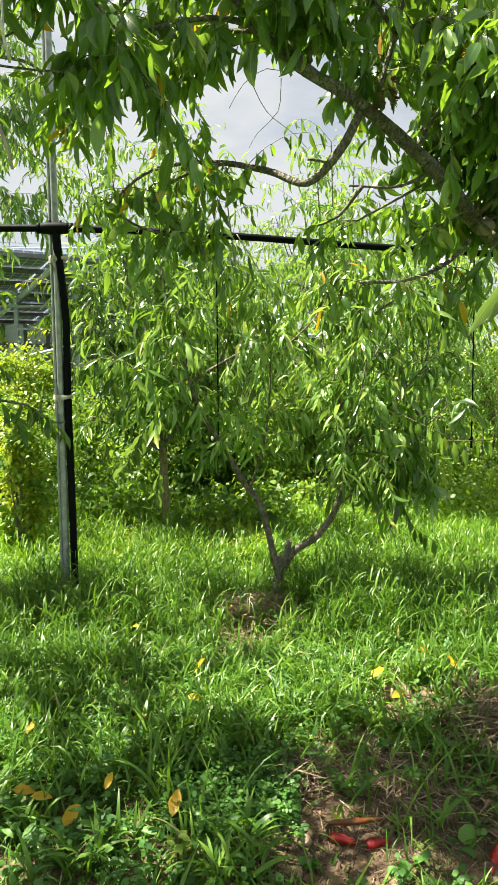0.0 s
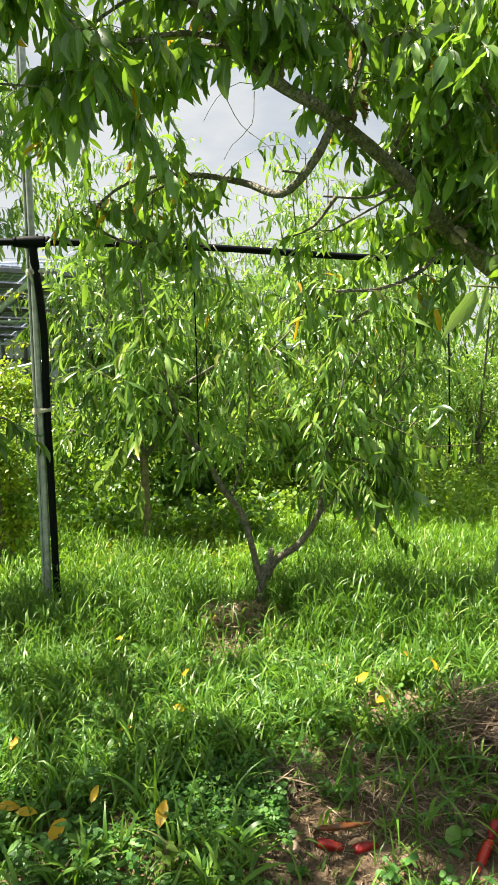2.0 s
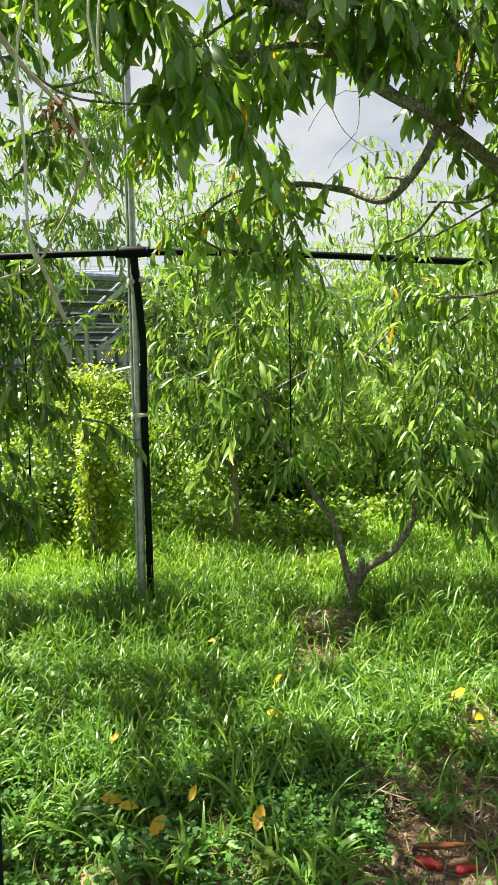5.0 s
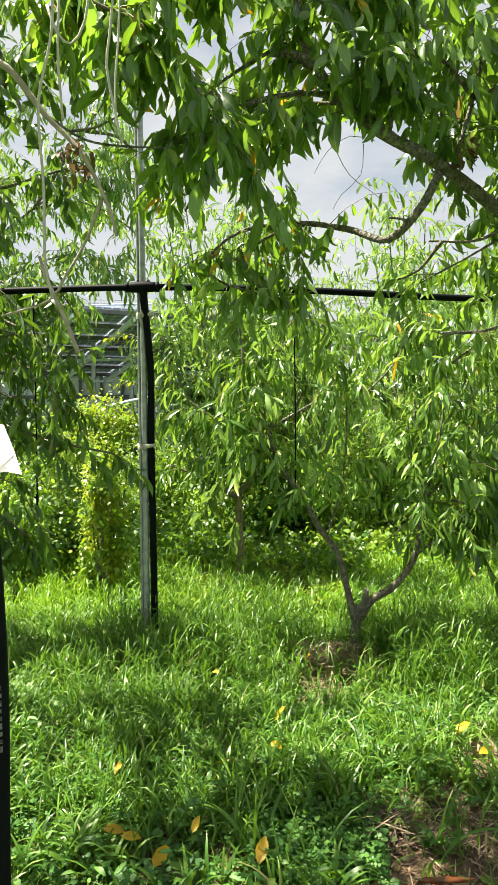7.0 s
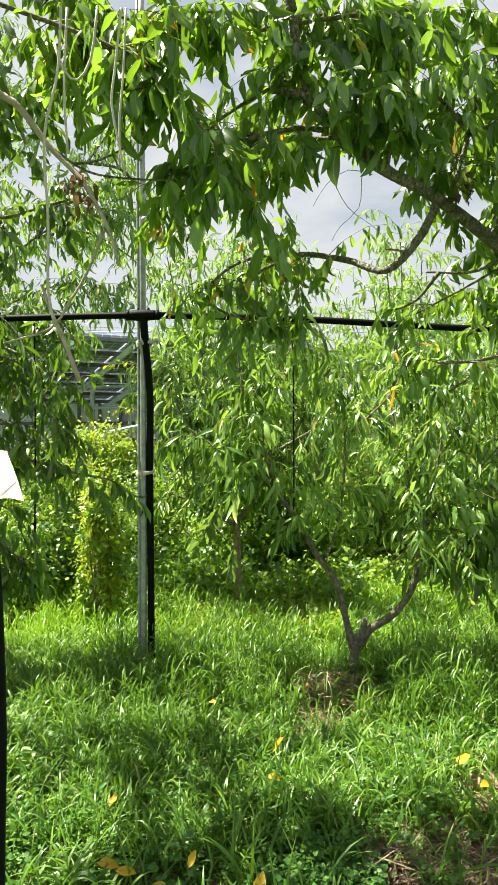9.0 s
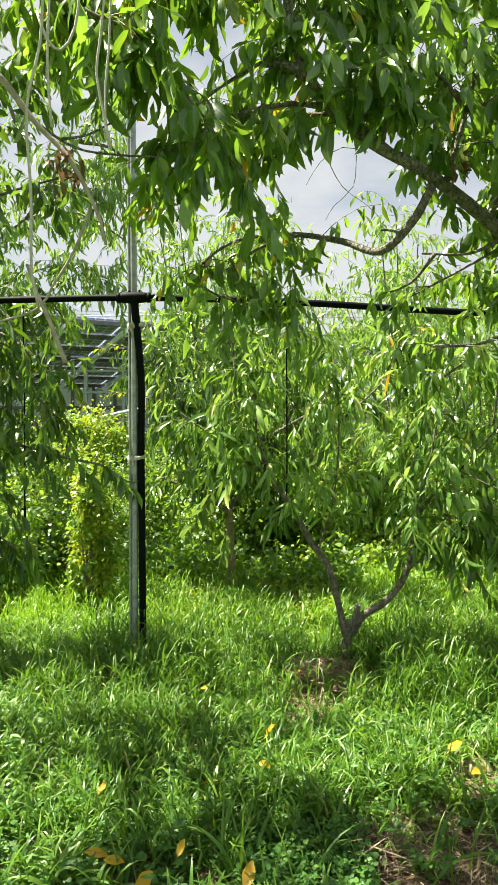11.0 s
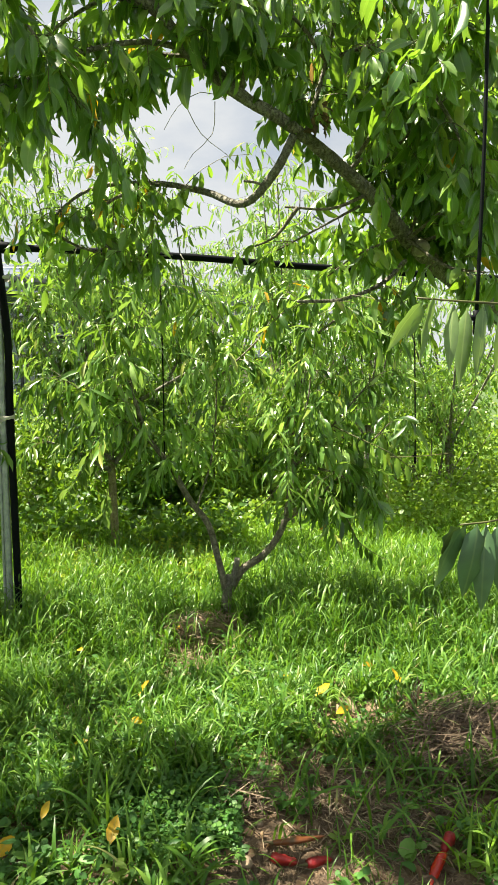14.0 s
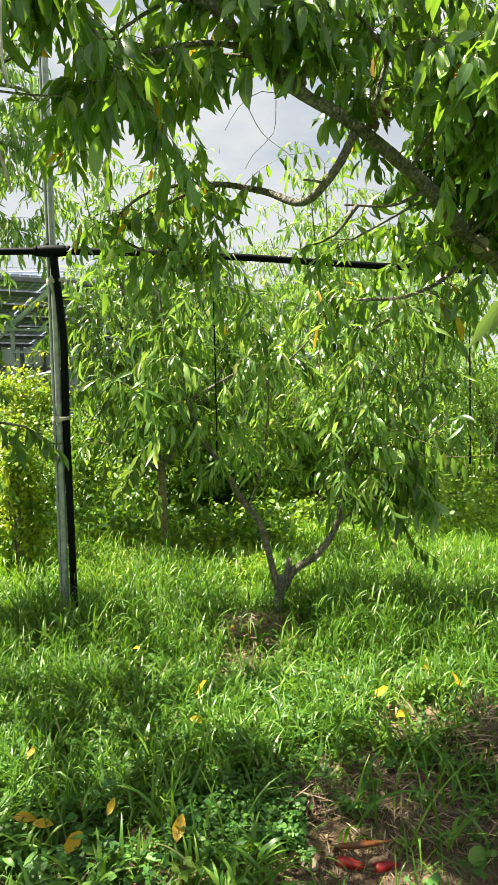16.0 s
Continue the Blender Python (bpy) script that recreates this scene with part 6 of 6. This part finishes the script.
straw("clump of dry brown stalks", 83, 520, (0.19, 2.25, 0.00), 0.17, 0.07, 0.17, mat_straw_dark, (0.002, 0.005), 0.5)
straw("scattered dry straw on bare soil", 84, 4200, (0.6, 2.05, 0), 0.75, 0.012, 0.05, mat_straw_dark, (0.001, 0.003))
straw("dark litter of dry stalks on bare soil", 87, 3000, (0.74, 2.2, 0), 0.36, 0.03, 0.07, mat_straw_dark, (0.0015, 0.004))
straw("pale dry straw strewn over bare soil", 88, 600, (0.55, 2.2, 0), 0.62, 0.03, 0.10, None, (0.002, 0.006))
straw("scattered dry straw in the grass", 85, 1200, (-0.2, 3.0, 0), 1.4, 0.03, 0.14)
straw("dry dead grass under the far trees", 86, 500, (1.99, 7.25, 0.00), 0.4, 0.2, 0.25)


def rosette(label, place, leaf, count, rise, mat, seed, ratio=0.4, template=None):
    rng = np.random.default_rng(seed)
    o = thing("weed_plant", label, "plant", "weed plants", (place[0], place[1], float(ground_height(place[0], place[1]))))
    for k in range(count):
        az = k * 2.4 + rng.uniform(-0.3, 0.3)
        L = leaf * rng.uniform(0.7, 1.15)
        up = rng.uniform(0.25, 1.0)
        h = rise * k / count
        me = leaves_mesh("leaf", [(0, 0, 0)], [(math.cos(az), math.sin(az), up)], L, L * ratio, rng.uniform(0.2, 0.5), rng.uniform(-0.3, 0.3), template or LEAF_HIGH, 0.25)
        part("leaf", me, mat, o).location = (math.cos(az) * 0.004, math.sin(az) * 0.004, h)
    tube("stem", [(0, 0, -0.02), (0.003, 0, rise * 0.5), (0, 0.003, rise)], (0.004, 0.0025), mat_twig, o, 6, 0.02)
    return o


mat_weed_bright = leafy("light weed leaf", [(0.0, (0.15, 0.28, 0.03)), (1.0, (0.27, 0.41, 0.06))], 0.42, (0.45, 0.62, 0.04), 0.5, rib=0.5)
rosette("light green serrated weed with upright leaves", (0.37, 2.86, 0.00), 0.11, 16, 0.06, mat_weed_bright, 1, 0.3)
rosette("broad-leaved weed on bare soil", (0.34, 2.45, 0.00), 0.065, 8, 0.1, mat_weed, 2, 0.45)
rosette("broad round-leaved green weed plant", (0.29, 2.23, 0.00), 0.05, 7, 0.04, mat_weed, 3, 0.75, LEAF_ROUND)
rosette("broad round-leaved green weed plant", (0.65, 1.91, 0.00), 0.07, 4, 0.02, mat_weed, 4, 0.6, LEAF_ROUND)
rosette("light green broad-leaved seedling beside a pepper", (0.85, 1.89, 0.00), 0.06, 7, 0.03, mat_weed_bright, 5, 0.55, LEAF_ROUND)
rosette("light green weed with toothed leaves", (0.51, 2.63, 0.00), 0.09, 9, 0.04, mat_weed_bright, 6, 0.4)
rosette("tall light green weed in the grass", (-0.21, 1.84, 0.00), 0.05, 14, 0.12, mat_weed_bright, 7, 0.5)
rosette("broad-leaved weed in the shade", (-0.46, 1.91, 0.00), 0.07, 12, 0.1, mat_weed, 8, 0.5)
rosette("broad-leaved weed in the shade", (-0.51, 2.20, 0.00), 0.07, 12, 0.12, mat_weed, 9, 0.5)
rosette("broad-leaved weed in the shade", (-0.06, 2.41, 0.00), 0.08, 12, 0.14, mat_weed, 10, 0.35)


def dead_weed(label, place, height, stalks, seed):
    """A withered brown weed: bent stalks with small curled leaves still on them."""
    rng = np.random.default_rng(seed)
    o = thing("dead_weed", label, "plant", "", (place[0], place[1], float(ground_height(place[0], place[1]))))
    for k in range(stalks):
        a, h = rng.uniform(0, 6.28), height * rng.uniform(0.6, 1.1)
        tip = np.array([math.cos(a) * h * 0.35, math.sin(a) * h * 0.35, h])
        ln = [(0, 0, -0.02), tuple(tip * np.array([0.3, 0.3, 0.5])), tuple(tip)]
        tube("stalk", ln, (0.0028, 0.0015), mat_dead, o, 5, 0.03)
        for q in (0.35, 0.5, 0.62, 0.74, 0.86, 0.97):
            d = rng.normal(size=3) + np.array([0, 0, -0.6])
            me = leaves_mesh("dry_leaf", [(0, 0, 0)], [d], rng.uniform(0.025, 0.05), rng.uniform(0.009, 0.016), 0.3, 0.2, LEAF_MID, 0.4, 1.6)
            part("dry_leaf", me, mat_leaf_brown, o).location = tuple(tip * np.array([0.3, 0.3, 0.5]) * min(1, q * 2) + tip * np.array([0.7, 0.7, 0.5]) * max(0, q * 2 - 1))
    return o


dead_weed("withered reddish brown weed in the grass", (0.92, 2.76, 0), 0.2, 6, 5)

rng = np.random.default_rng(17)
for k in range(20):
    spot = (rng.uniform(0.1, 0.85), rng.uniform(2.0, 3.0), 0)
    rosette("light green toothed weed on bare soil", spot, rng.uniform(0.04, 0.085), 8, rng.uniform(0.02, 0.07), mat_weed_bright if k % 3 else mat_weed, 30 + k, rng.uniform(0.3, 0.6), LEAF_MID)
